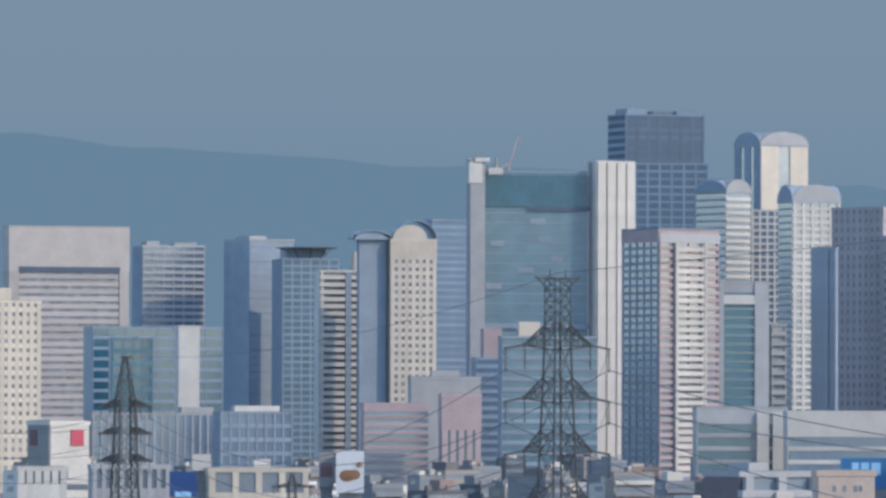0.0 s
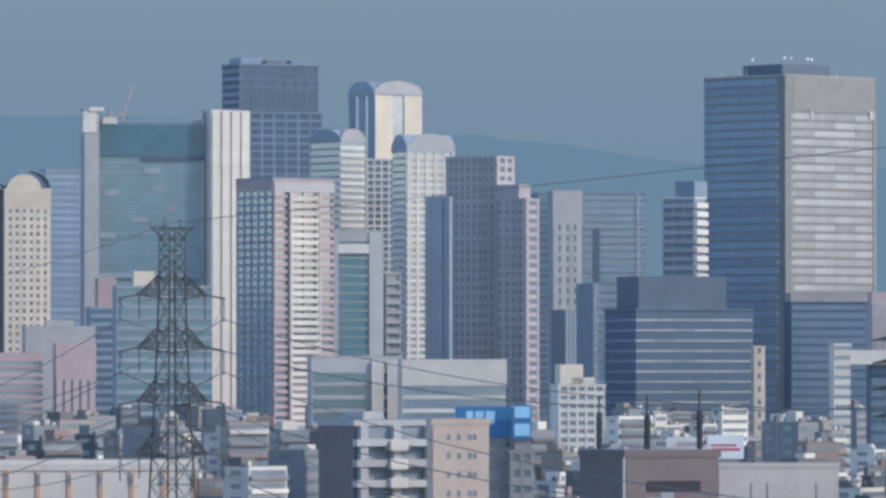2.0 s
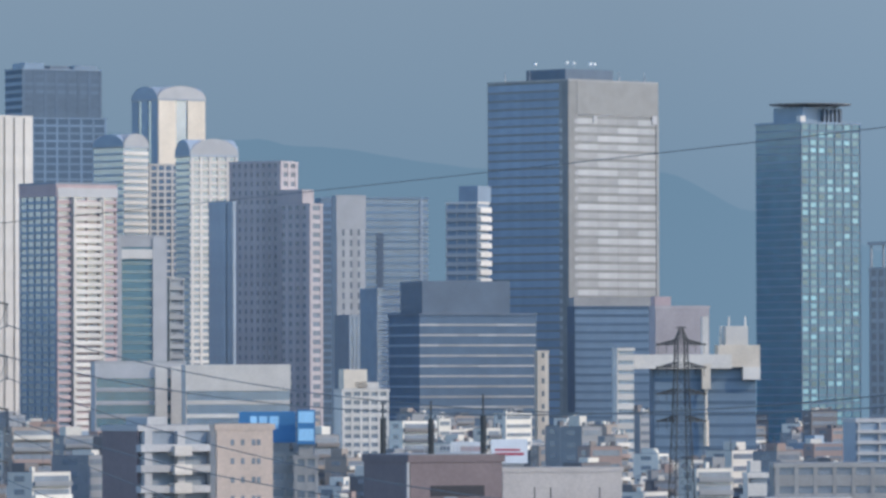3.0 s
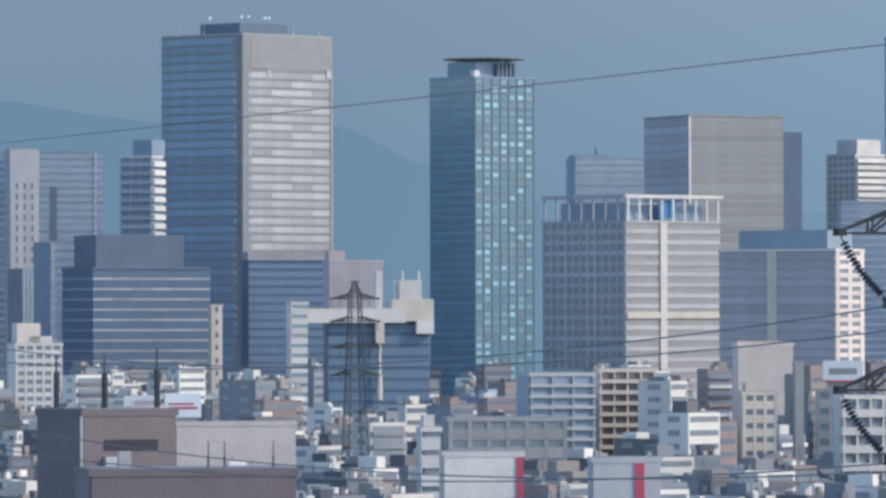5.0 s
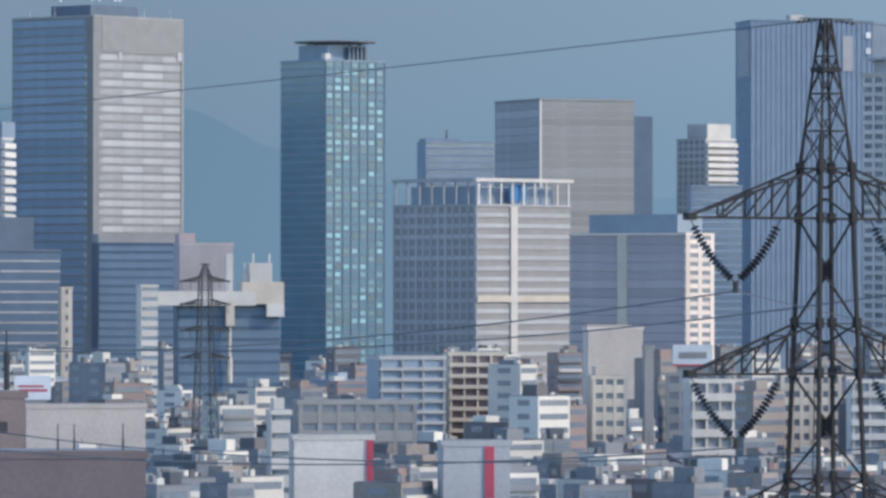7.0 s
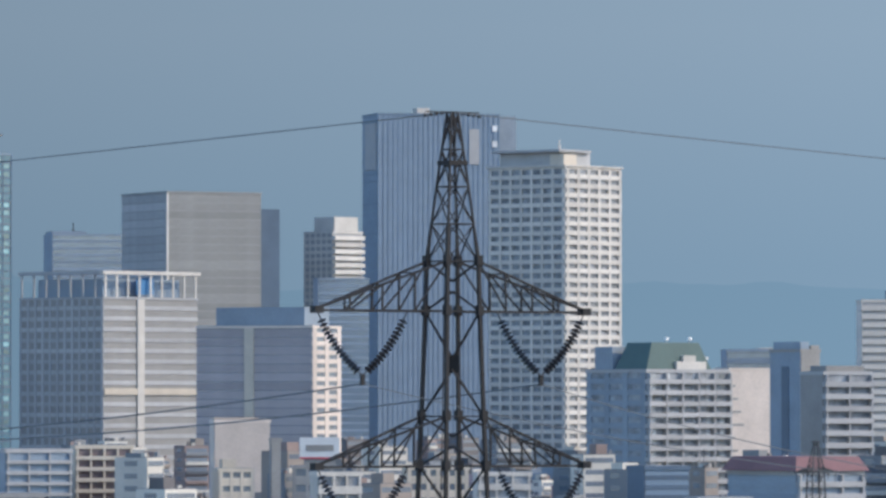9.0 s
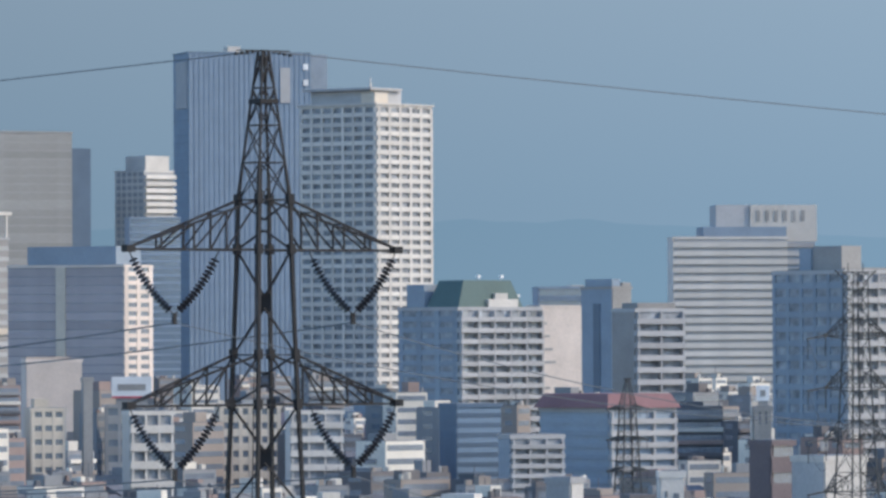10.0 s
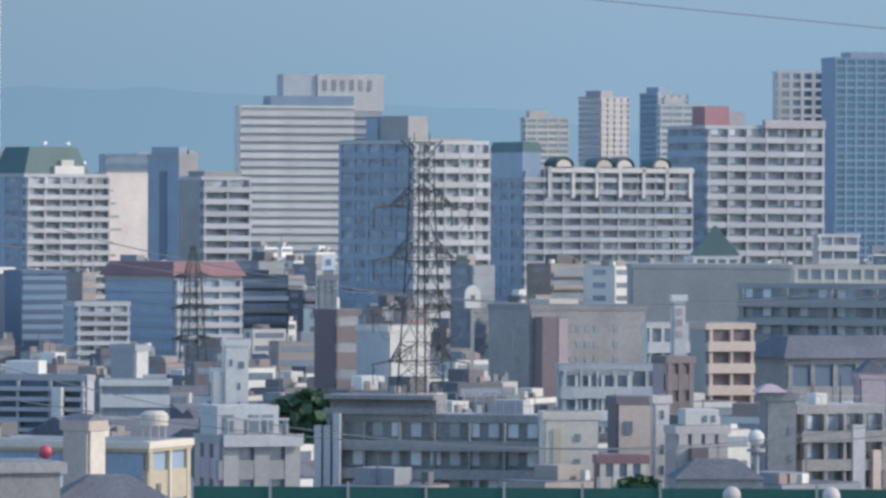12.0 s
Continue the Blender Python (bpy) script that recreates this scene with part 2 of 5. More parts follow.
def ridge(name, label, knots, dist, material, rough):
    """A line of hills: heights in degrees over bearings in degrees."""
    bm = bmesh.new()
    last = None
    for i in range(321):
        b = -8 + 36 * i / 320
        for (b0, e0), (b1, e1) in zip(knots, knots[1:]):
            if b0 <= b <= b1:
                f = (b - b0) / (b1 - b0)
                e = e0 + (e1 - e0) * f * f * (3 - 2 * f)
        e += rough * noise.fractal(Vector((b * 1.7, dist * 0.01, 0)), 1.0, 2.0, 5)
        p = (dist * math.sin(radians(b)), dist * math.cos(radians(b)))
        a = bm.verts.new((*p, -5))
        c = bm.verts.new((*p, EYE + dist * math.tan(radians(e))))
        if last:
            bm.faces.new((last[0], a, c, last[1]))
        last = (a, c)
    tagged(part(name, bm, material), label, "hills", kind="structure")


bm = bmesh.new()
last = None
for i in range(61):
    b = radians(-14 + 50 * i / 60)
    pair = [bm.verts.new((4960 * math.sin(b), 4960 * math.cos(b), z)) for z in (-5, 620)]
    if last:
        bm.faces.new((last[0], pair[0], pair[1], last[1]))
    last = pair
SKYGLOW = glow("hazy_sky", (0.096, 0.139, 0.176), (0.118, 0.155, 0.187), 150, 330)
tagged(part("backdrop_sky", bm, SKYGLOW), "pale blue hazy sky above the hills", "sky", kind="structure")
# The haze over the hills is painted into this emission.
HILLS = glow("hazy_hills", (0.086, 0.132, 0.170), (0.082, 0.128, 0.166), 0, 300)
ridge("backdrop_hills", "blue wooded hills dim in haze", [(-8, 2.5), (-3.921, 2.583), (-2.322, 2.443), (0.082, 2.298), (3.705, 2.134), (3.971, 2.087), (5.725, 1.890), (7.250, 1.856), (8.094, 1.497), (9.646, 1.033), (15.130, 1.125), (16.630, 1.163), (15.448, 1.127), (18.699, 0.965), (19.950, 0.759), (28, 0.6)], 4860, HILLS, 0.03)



# ---- roof pieces and lattice work ----
def vault(th, x0, x1, y0, y1, z, rise, material, name="curved_roof", thick=0.8, over=1.5):
    """A barrel roof shell whose arch shows on the front."""
    bm = bmesh.new()
    n, x0, x1, y0, y1 = 14, x0 - over, x1 + over, y0 - over, y1 + over
    rings = []
    for i in range(n + 1):
        a = math.pi * i / n
        x, s = (x0 + x1) / 2 - (x1 - x0) / 2 * math.cos(a), math.sin(a)
        rings.append([bm.verts.new((x, y, z + rise * s + k)) for y, k in ((y0, 0), (y1, 0), (y1, thick), (y0, thick))])
    for a, b in zip(rings, rings[1:]):
        for k in range(4):
            bm.faces.new((a[k], a[(k + 1) % 4], b[(k + 1) % 4], b[k]))
    bm.faces.new(rings[0]), bm.faces.new(rings[-1][::-1])
    bmesh.ops.recalc_face_normals(bm, faces=bm.faces)
    return part(name, bm, material, th)


def lunette(th, x0, x1, y0, y1, z, rise, material, name="gable"):
    """The rounded wall under a barrel roof."""
    bm = bmesh.new()
    n = 14
    arc = [((x0 + x1) / 2 - (x1 - x0) / 2 * math.cos(math.pi * i / n), z + rise * math.sin(math.pi * i / n)) for i in range(n + 1)]
    f, b = [bm.verts.new((x, y0, h)) for x, h in arc], [bm.verts.new((x, y1, h)) for x, h in arc]
    bm.faces.new(f), bm.faces.new(b[::-1])
    for i in range(n + 1):
        j = (i + 1) % (n + 1)
        bm.faces.new((f[i], f[j], b[j], b[i]))
    bmesh.ops.recalc_face_normals(bm, faces=bm.faces)
    return part(name, bm, material, th)


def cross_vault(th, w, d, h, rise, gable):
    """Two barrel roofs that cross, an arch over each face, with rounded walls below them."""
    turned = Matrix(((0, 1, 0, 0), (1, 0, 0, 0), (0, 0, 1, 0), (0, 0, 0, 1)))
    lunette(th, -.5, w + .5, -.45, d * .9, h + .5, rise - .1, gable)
    # Side gable and side roof are darker copies, with shade in their colour.
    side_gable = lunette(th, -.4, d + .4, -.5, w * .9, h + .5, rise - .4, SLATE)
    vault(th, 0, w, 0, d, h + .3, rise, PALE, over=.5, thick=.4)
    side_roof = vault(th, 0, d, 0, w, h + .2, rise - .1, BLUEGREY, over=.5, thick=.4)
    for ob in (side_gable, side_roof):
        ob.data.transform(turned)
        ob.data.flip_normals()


def prism(th, x0, x1, y0, y1, z0, z1, inset_x, inset_y, material, name="roof"):
    """A hipped or mansard roof."""
    bm = bmesh.new()
    lo = [bm.verts.new((x, y, z0)) for x, y in ((x0, y0), (x1, y0), (x1, y1), (x0, y1))]
    hi = [bm.verts.new((x, y, z1)) for x, y in ((x0 + inset_x, y0 + inset_y), (x1 - inset_x, y0 + inset_y),
                                                (x1 - inset_x, y1 - inset_y), (x0 + inset_x, y1 - inset_y))]
    bm.faces.new(lo[::-1]), bm.faces.new(hi)
    for i in range(4):
        bm.faces.new((lo[i], lo[(i + 1) % 4], hi[(i + 1) % 4], hi[i]))
    return part(name, bm, material, th)


def rod(bm, a, b, r, sides=4):
    a, b = Vector(a), Vector(b)
    d = (b - a).normalized()
    u = d.orthogonal().normalized()
    v = d.cross(u)
    ring = [(u * math.cos(2 * math.pi * i / sides) + v * math.sin(2 * math.pi * i / sides)) * r for i in range(sides)]
    p, q = [bm.verts.new(a + o) for o in ring], [bm.verts.new(b + o) for o in ring]
    for i in range(sides):
        bm.faces.new((p[i], p[(i + 1) % sides], q[(i + 1) % sides], q[i]))
    bm.faces.new(p[::-1]), bm.faces.new(q)


def mast(th, x, y, z, h, r=0.15, material=STEEL, name="mast"):
    bm = bmesh.new()
    rod(bm, (x, y, z), (x, y, z + h), r, 6)
    rod(bm, (x, y, z), (x, y, z + h * 0.45), r * 1.8, 6)
    return part(name, bm, material, th)


def disc(bm, c, r, h, sides=16, r2=None):
    r2 = r if r2 is None else r2
    p = [bm.verts.new((c[0] + r * math.cos(2 * math.pi * i / sides), c[1] + r * math.sin(2 * math.pi * i / sides), c[2])) for i in range(sides)]
    q = [bm.verts.new((c[0] + r2 * math.cos(2 * math.pi * i / sides), c[1] + r2 * math.sin(2 * math.pi * i / sides), c[2] + h)) for i in range(sides)]
    for i in range(sides):
        bm.faces.new((p[i], p[(i + 1) % sides], q[(i + 1) % sides], q[i]))
    bm.faces.new(p[::-1]), bm.faces.new(q)


def helipad(th, x, y, z, r, up=4.0, material=GREY):
    bm = bmesh.new()
    disc(bm, (x, y, z + up), r * 0.97, 0.55, 24, r)
    pad = part("helipad", bm, material, th)
    bm = bmesh.new()
    for i in range(8):
        a = 2 * math.pi * i / 8
        rod(bm, (x + r * 0.5 * math.cos(a), y + r * 0.5 * math.sin(a), z), (x + r * 0.75 * math.cos(a), y + r * 0.75 * math.sin(a), z + up), 0.25)
    part("strut", bm, STEEL, pad)


# ---- towers of the city, from the first bearing to the last ----
b = tower("office_tower", "wide white office tower with rows of small windows", "office building", -200.7, 2993.3, 15.8, 56.6, 15.1, 131.6, 32, STONE, glass=RECESS, A=("bands", {"solid": 0.6, "out": .3}), crown=20)
W, D, H = SIZE[-1]
for u in (0, W * .925):
    block("edge_pier", STONE, b, u - .3, u + W * .075, -0.7, .5, 0, H - 20)
block("window_band", DARK, b, W * .075, W * .925, -0.5, 0.5, H - 20.5, H - 18)
b = tower("apartment_tower", "cream apartment tower with small windows", "apartment building", -162.3, 2294.3, 29.0, 21.7, 31.1, 83.5, 26, CREAM, glass=RECESS, A=("grid", {"bays": 7, "solid": 0.55, "pier": 1.6}), B=("balcony", {"bays": 4}), top=[(.05, .6, .2, .8, 5.5, CREAM)])
# Blue grey or slate B walls on pale towers hold the flank's shade.
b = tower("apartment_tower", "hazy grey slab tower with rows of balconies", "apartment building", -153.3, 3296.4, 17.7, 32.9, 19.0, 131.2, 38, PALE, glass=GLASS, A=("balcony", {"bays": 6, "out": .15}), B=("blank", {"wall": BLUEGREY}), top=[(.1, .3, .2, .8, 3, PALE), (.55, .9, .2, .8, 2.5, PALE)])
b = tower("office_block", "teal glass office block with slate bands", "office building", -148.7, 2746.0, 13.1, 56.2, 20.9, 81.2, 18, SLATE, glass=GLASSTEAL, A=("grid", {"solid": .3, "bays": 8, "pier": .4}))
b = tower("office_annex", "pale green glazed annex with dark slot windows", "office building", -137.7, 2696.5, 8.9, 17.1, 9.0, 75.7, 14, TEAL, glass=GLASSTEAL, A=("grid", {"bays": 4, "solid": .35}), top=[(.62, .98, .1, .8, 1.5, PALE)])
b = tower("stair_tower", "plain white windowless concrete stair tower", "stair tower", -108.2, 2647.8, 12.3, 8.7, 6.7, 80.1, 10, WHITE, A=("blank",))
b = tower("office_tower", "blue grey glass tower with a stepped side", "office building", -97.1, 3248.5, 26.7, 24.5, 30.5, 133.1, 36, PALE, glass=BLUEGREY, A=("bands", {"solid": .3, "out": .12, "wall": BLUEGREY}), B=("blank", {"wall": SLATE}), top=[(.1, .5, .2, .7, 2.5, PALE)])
b = tower("office_tower", "blue grey glass tower with a roof helipad", "office building", -79.4, 3199.0, 11.4, 28.4, 29.2, 122.1, 36, BLUEGREY, glass=OFFICEGLASS, A=("grid", {"solid": .3, "out": .12, "bays": 6}), top=[(.1, .8, .2, .8, 6, SLATE)])
W, D, H = SIZE[-1]
helipad(b, W * .5, 10, H + 1, 15.5, 5)
b = tower("office_block", "blue grey office block with white rooftop screens", "office building", -78.9, 2298.6, 12.0, 26.2, 14.0, 44.2, 9, BLUEGREY, glass=GLASS, A=("grid", {"bays": 8, "solid": .3}), top=[(.2, .82, .05, .6, 3, WHITE)])
b = tower("office_block", "blue grey office block with pale fins", "office building", -127.1, 2346.6, 9.1, 45.4, 19.7, 43.8, 9, PALE, glass=GLASS, A=("fins", {"bays": 16, "pier": .8}), top=[(.72, .98, .05, .6, 3, PALE)])
b = tower("apartment_tower", "white and glass balcony apartment tower", "apartment building", -53.4, 2799.5, 13.1, 31.1, 9.4, 106.7, 34, WHITE, glass=RECESS, A=("balcony", {"bays": 1, "out": .3, "solid": .55, "pier": 2}), top=[(.5, .72, .05, .8, 9, CREAM)])
W, D, H = SIZE[-1]
for u in (W * .36, W * .78):
    block("glazed_recess", SLATE, b, u, u + 2.6, -1.9, -1.0, 0, H)
b = tower("apartment_tower", "cream apartment tower under a curved roof", "apartment building", -22.2, 2759.9, 12.5, 19.8, 14.0, 119.2, 34, CREAM, glass=RECESS, A=("grid", {"bays": 6, "solid": .5, "pier": 1.6}), B=("blank", {"wall": CREAM}), crown=8)
W, D, H = SIZE[-1]
lunette(b, 1, W * .8, 0, 8, H + .9, 6, CREAM)
vault(b, W * .2, W - 1, 3, 10, H + .5, 8, SLATE, thick=.6)
vault(b, -15, -1, 3, 10, H + .5, 3.6, SLATE, thick=.6), lunette(b, -15.5, -.5, 2.2, 9, H + .5, 3.4, BLUEGREY, "gable")
block("stair_core", BLUEGREY, b, -13, -1, 4, 9.5, 0, H + .6)
# On the farthest towers the slate and deep blue walls include a haze tint.
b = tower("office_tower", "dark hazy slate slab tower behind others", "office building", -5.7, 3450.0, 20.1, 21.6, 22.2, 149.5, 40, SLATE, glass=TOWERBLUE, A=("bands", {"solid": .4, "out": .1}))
b = tower("office_tower", "green glass office tower between white shafts", "office building", 18.4, 2899.9, 4.6, 49.0, 17.6, 153.8, 34, SLATE, glass=OFFICEGLASS, A=("bands", {"solid": .1, "out": .06}), roof=GREY)
W, D, H = SIZE[-1]
block("glass_screen", TOWERGLASS, b, 0, W - .2, -0.7, 0.2, H - 15, H - 1), block("screen_foot", DARK, b, W * .4, W - .2, -.9, .2, H - 17, H - 15)
for u, z, k in ((.42, 23, 7), (.06, 33, 6), (.5, 31, 6), (.3, 45, 8), (.02, 52, 7), (.62, 40, 5)):
    block("lit_blind", BLUEGREY, b, W * u, W * u + k, -.3, .2, H - z, H - z + 2.6)
for k in range(9):
    block("lower_band", BLUEGREY, b, 0, W - .2, -0.9, 0.2, 8 + k * 9.5, 9.8 + k * 9.5)
bm = bmesh.new()
rod(bm, (12, 8, H + .9), (12, 8, H + 5), 0.5), rod(bm, (12, 8, H + 4), (16.5, 8, H + 17), 0.5), rod(bm, (12, 8, H + 4), (9, 8, H + 3.4), 0.7)
tagged(part("roof_crane", bm, PINK, None), "small pink jib crane on an office roof", "crane").matrix_world = b.matrix_world.copy()
b = tower("lift_shaft", "white lift shaft beside a glass tower", "lift shaft", 12.2, 2890.0, 7.8, 6.6, 10.9, 158.8, 10, PALE, A=("blank",))
W, D, H = SIZE[-1]
block("shaft_head", WHITE, b, -0.6, 5.4, -0.6, 6, H - 10, H - .5), block("shaft_head", WHITE, b, 2, 8.6, -1.2, 6, H - .4, H + 1.4), block("cradle", WHITE, b, 8, 14.5, -1.4, 3, H - 6, H - 3), mast(b, 11.5, 0, H - 3, 4.5, .5, GREY, "cradle_arm")
b = tower("lift_shaft", "tall white ribbed shaft beside a glass tower", "lift shaft", 69.0, 2897.6, 30.6, 19.8, 9.5, 158.5, 10, WHITE, glass=GREY, A=("fins", {"bays": 3, "pier": 4.3, "out": .8}), B=("fins", {"bays": 1, "pier": 3, "out": .6}))
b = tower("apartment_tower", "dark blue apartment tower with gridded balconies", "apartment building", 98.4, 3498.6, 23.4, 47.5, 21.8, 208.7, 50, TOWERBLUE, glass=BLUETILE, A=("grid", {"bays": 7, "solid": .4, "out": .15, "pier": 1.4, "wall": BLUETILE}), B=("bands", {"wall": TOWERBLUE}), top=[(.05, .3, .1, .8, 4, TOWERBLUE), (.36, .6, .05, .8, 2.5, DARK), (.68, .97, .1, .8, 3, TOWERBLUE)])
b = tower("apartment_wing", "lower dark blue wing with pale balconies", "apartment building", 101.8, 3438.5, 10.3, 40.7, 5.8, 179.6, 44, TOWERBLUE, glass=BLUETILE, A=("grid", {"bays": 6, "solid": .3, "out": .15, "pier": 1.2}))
# Hotel fronts are cream or white; shade is coloured into the B flanks.
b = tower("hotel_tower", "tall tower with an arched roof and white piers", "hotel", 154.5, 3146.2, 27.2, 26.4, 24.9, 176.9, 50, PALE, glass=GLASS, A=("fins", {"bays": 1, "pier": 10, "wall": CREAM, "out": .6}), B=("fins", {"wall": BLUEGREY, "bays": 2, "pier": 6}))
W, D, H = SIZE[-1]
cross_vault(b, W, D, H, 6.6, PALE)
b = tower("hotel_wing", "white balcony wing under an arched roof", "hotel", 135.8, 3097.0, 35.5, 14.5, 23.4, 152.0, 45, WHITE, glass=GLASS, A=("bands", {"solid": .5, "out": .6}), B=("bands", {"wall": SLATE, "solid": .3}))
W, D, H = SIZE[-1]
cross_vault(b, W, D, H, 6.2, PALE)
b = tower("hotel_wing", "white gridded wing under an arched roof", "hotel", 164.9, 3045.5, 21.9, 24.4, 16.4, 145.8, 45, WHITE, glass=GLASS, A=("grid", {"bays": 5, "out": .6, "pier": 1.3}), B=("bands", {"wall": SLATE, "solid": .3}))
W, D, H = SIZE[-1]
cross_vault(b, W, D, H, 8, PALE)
b = tower("hotel_wing", "slim white gridded glass link between wings", "hotel", 148.9, 3116.4, 5.3, 15.1, 9.8, 144.0, 45, WHITE, glass=GLASS, A=("grid", {"bays": 4, "out": .4, "pier": .9, "solid": .3}))
b = tower("office_tower", "mauve granite office tower with square windows", "office building", 190.2, 2793.5, 56.1, 14.8, 25.6, 134.5, 34, PURPLE, A=("grid", {"bays": 2, "pier": 2.2, "solid": .5}), B=("grid", {"bays": 8, "pier": 1.7, "solid": .5}))
b = tower("office_wing", "lower mauve granite wing beside the tower", "office building", 202.1, 2782.7, 55.8, 10.8, 15.5, 115.8, 30, PURPLE, A=("grid", {"bays": 1, "pier": 2}), B=("grid", {"bays": 4, "pier": 1.7, "solid": .5}))
W, D, H = SIZE[-1]
block("setback", PURPLE, b, .5, W - .5, D * .25, D, H + .9, H + 7)
# This mauve wing is coloured blue grey to put it in shade.
b = tower("office_wing", "lower shaded mauve wing beside the tower", "office building", 167.2, 2754.9, 66.5, 2.8, 10.8, 115.8, 30, BLUEGREY, A=("blank",), B=("grid", {"bays": 3, "pier": 3}))
# The blue grey flank of this pink tower is shade put into the wall.
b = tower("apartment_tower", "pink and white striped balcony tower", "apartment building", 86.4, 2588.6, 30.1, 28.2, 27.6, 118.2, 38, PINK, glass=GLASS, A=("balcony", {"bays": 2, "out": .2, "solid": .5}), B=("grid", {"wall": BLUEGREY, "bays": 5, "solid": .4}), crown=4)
W, D, H = SIZE[-1]
facade(b, "A", W * .48, 2, H - 5, 38, "balcony", WHITE, bays=1, u0=W * .26, solid=.6, out=.4, pier=1.4)
block("roof_edge", BLUEGREY, b, -.6, W + .6, -.6, D, H + .9, H + 1.6), block("crown_band", PALE, b, .3, W + .5, -.8, .4, H - 4.4, H - .6), block("frame_side", WHITE, b, W * .24, W * .27, -2.3, 0, 2, H - 4.4), block("frame_side", WHITE, b, W * .73, W * .76, -2.3, 0, 2, H - 4.4)
b = tower("office_tower", "teal glass slab in a pale grey frame", "office building", 116.8, 2717.5, 5.5, 20.0, 20.7, 100.6, 26, PALE, glass=TEAL, A=("bands", {"solid": .3, "out": .1, "wall": GLASSTEAL}), crown=4)
W, D, H = SIZE[-1]
block("frame_pier", PALE, b, W * .72, W + .4, -0.9, 2, 0, H)
block("frame_pier", PALE, b, -0.6, 1.2, -0.9, 2, 0, H)
block("white_band", WHITE, b, 1.2, W * .72, -0.8, 1, H - 9, H - 5)
b = tower("office_annex", "pale annex with narrow balconies", "office building", 139.1, 2736.5, 7.1, 6.3, 8.3, 82.8, 20, PALE, A=("balcony", {"bays": 1, "out": .2}))
b = tower("office_tower", "dark slab tower with a recessed slot", "office building", 241.1, 3241.0, 3.7, 54.6, 20.5, 131.4, 36, TOWERBLUE, glass=NAVYGLASS, A=("bands", {"solid": .35, "out": .1}))
W, D, H = SIZE[-1]
block("dark_slot", DARK, b, W * .52, W * .58, -0.4, 1, 60, H - 17)
block("pale_fin", BLUEGREY, b, W * .92, W * .95, -0.5, 1, 0, H)
b = tower("office_tower", "slim pale stone tower with paired windows", "office building", 245.2, 3190.6, 5.6, 14.2, 12.9, 131.1, 22, PALE, A=("grid", {"bays": 3, "pier": 2.6, "solid": .4}), crown=16)
b = tower("office_block", "blue grey ribbed lower block", "office building", 243.3, 3090.4, 15.5, 21.4, 19.9, 70.8, 20, BLUEGREY, glass=GLASS, A=("fins", {"bays": 10, "pier": .9}))
b = tower("apartment_tower", "slim apartment tower with a bright flank", "apartment building", 283.6, 2869.2, 60.0, 11.8, 15.5, 118.9, 30, WHITE, glass=SLATE, A=("balcony", {"out": .3, "solid": .6}), B=("balcony", {"bays": 3, "wall": PALE, "out": .15}), top=[(.0, 1.2, .0, .6, 8, SLATE)])
b = tower("office_block", "dark glass office block with pale bands", "office building", 232.3, 2589.6, 14.9, 50.3, 37.0, 66.2, 16, DARK, glass=BLUETILE, A=("bands", {"solid": .2, "out": .15, "wall": BLINDS, "seg": 6}), B=("bands", {"solid": .2, "wall": SLATE}), top=[(.05, .8, .1, .8, 14, DARK)])
b = tower("stair_tower", "narrow cream stair tower beside an office", "stair tower", 277.3, 2565.1, 5.8, 4.4, 4.3, 51.0, 10, CREAM, A=("grid", {"bays": 1, "pier": 1.6, "solid": .6}))
b = tower("office_block", "blue grey low office block", "office building", 240.3, 2890.0, 15.2, 27.0, 22.4, 80.7, 22, BLUEGREY, glass=NAVYGLASS, A=("bands", {"solid": .3, "out": .1}))
# Slate on flank B darkens the same cladding, as shade would.
b = tower("office_tower", "large grey office tower with a rounded corner and a banded face", "office building", 370.7, 3279.1, 38.6, 65.3, 59.0, 193.1, 44, BLINDS, glass=PANEL, A=("bands", {"solid": .68, "seg": 4, "out": .2, "u0": 6.5, "length": 58.8}), B=("bands", {"solid": .75, "wall": SLATE, "out": .08, "u0": 6.5, "length": 52}))
W, D, H = SIZE[-1]
block("plain_crown", PANEL, b, 6, W + .1, -.5, .2, H - 17, H), block("crown_house", DARK, b, 6, W * .62, 8, D * .62, H + .9, H + 6.5)
block("corner_post", PANEL, b, W - 1.6, W + .3, -.6, .5, 60, H - 17), block("ledge_lamp", PALE, b, W * .27, W * .31, -.7, .1, H - 21, H - 17.5), block("ledge_lamp", PALE, b, W * .93, W * .98, -.8, .1, H - 21, H - 16.5)
for u, v in ((2, 30), (4, 50), (40, 3), (60, 4)):
    mast(b, u, v, H + .9, 5, .2, PALE)
for u, v in ((6, 30), (8, 9), (12, 8), (24, 8), (27, 8)):
    block("roof_beacon", SIGNWHITE, b, u, u + 1.2, v, v + 1.2, H + 9, H + 10.2), mast(b, u + .6, v + .6, H + .9, 8.1, .06, PALE, "beacon_post")


def corner(name, r, z0, z1, cut, material, th):
    """A quarter-round corner shell between the two faces."""
    bm = bmesh.new()
    arc = [(r - r * math.cos(math.pi / 2 * i / 10), r - r * math.sin(math.pi / 2 * i / 10)) for i in range(11)]
    arc = [(x * cut - .3 * (1 - x / r), y * cut - .3 * (1 - y / r)) for x, y in arc] + [(r, r)]
    lo, hi = [bm.verts.new((x, y, z0)) for x, y in arc], [bm.verts.new((x, y, z1)) for x, y in arc]
    bm.faces.new(lo[::-1]), bm.faces.new(hi)
    for k in range(12):
        bm.faces.new((lo[k], lo[(k + 1) % 12], hi[(k + 1) % 12], hi[k]))
    bmesh.ops.recalc_face_normals(bm, faces=bm.faces)
    return part(name, bm, material, th)


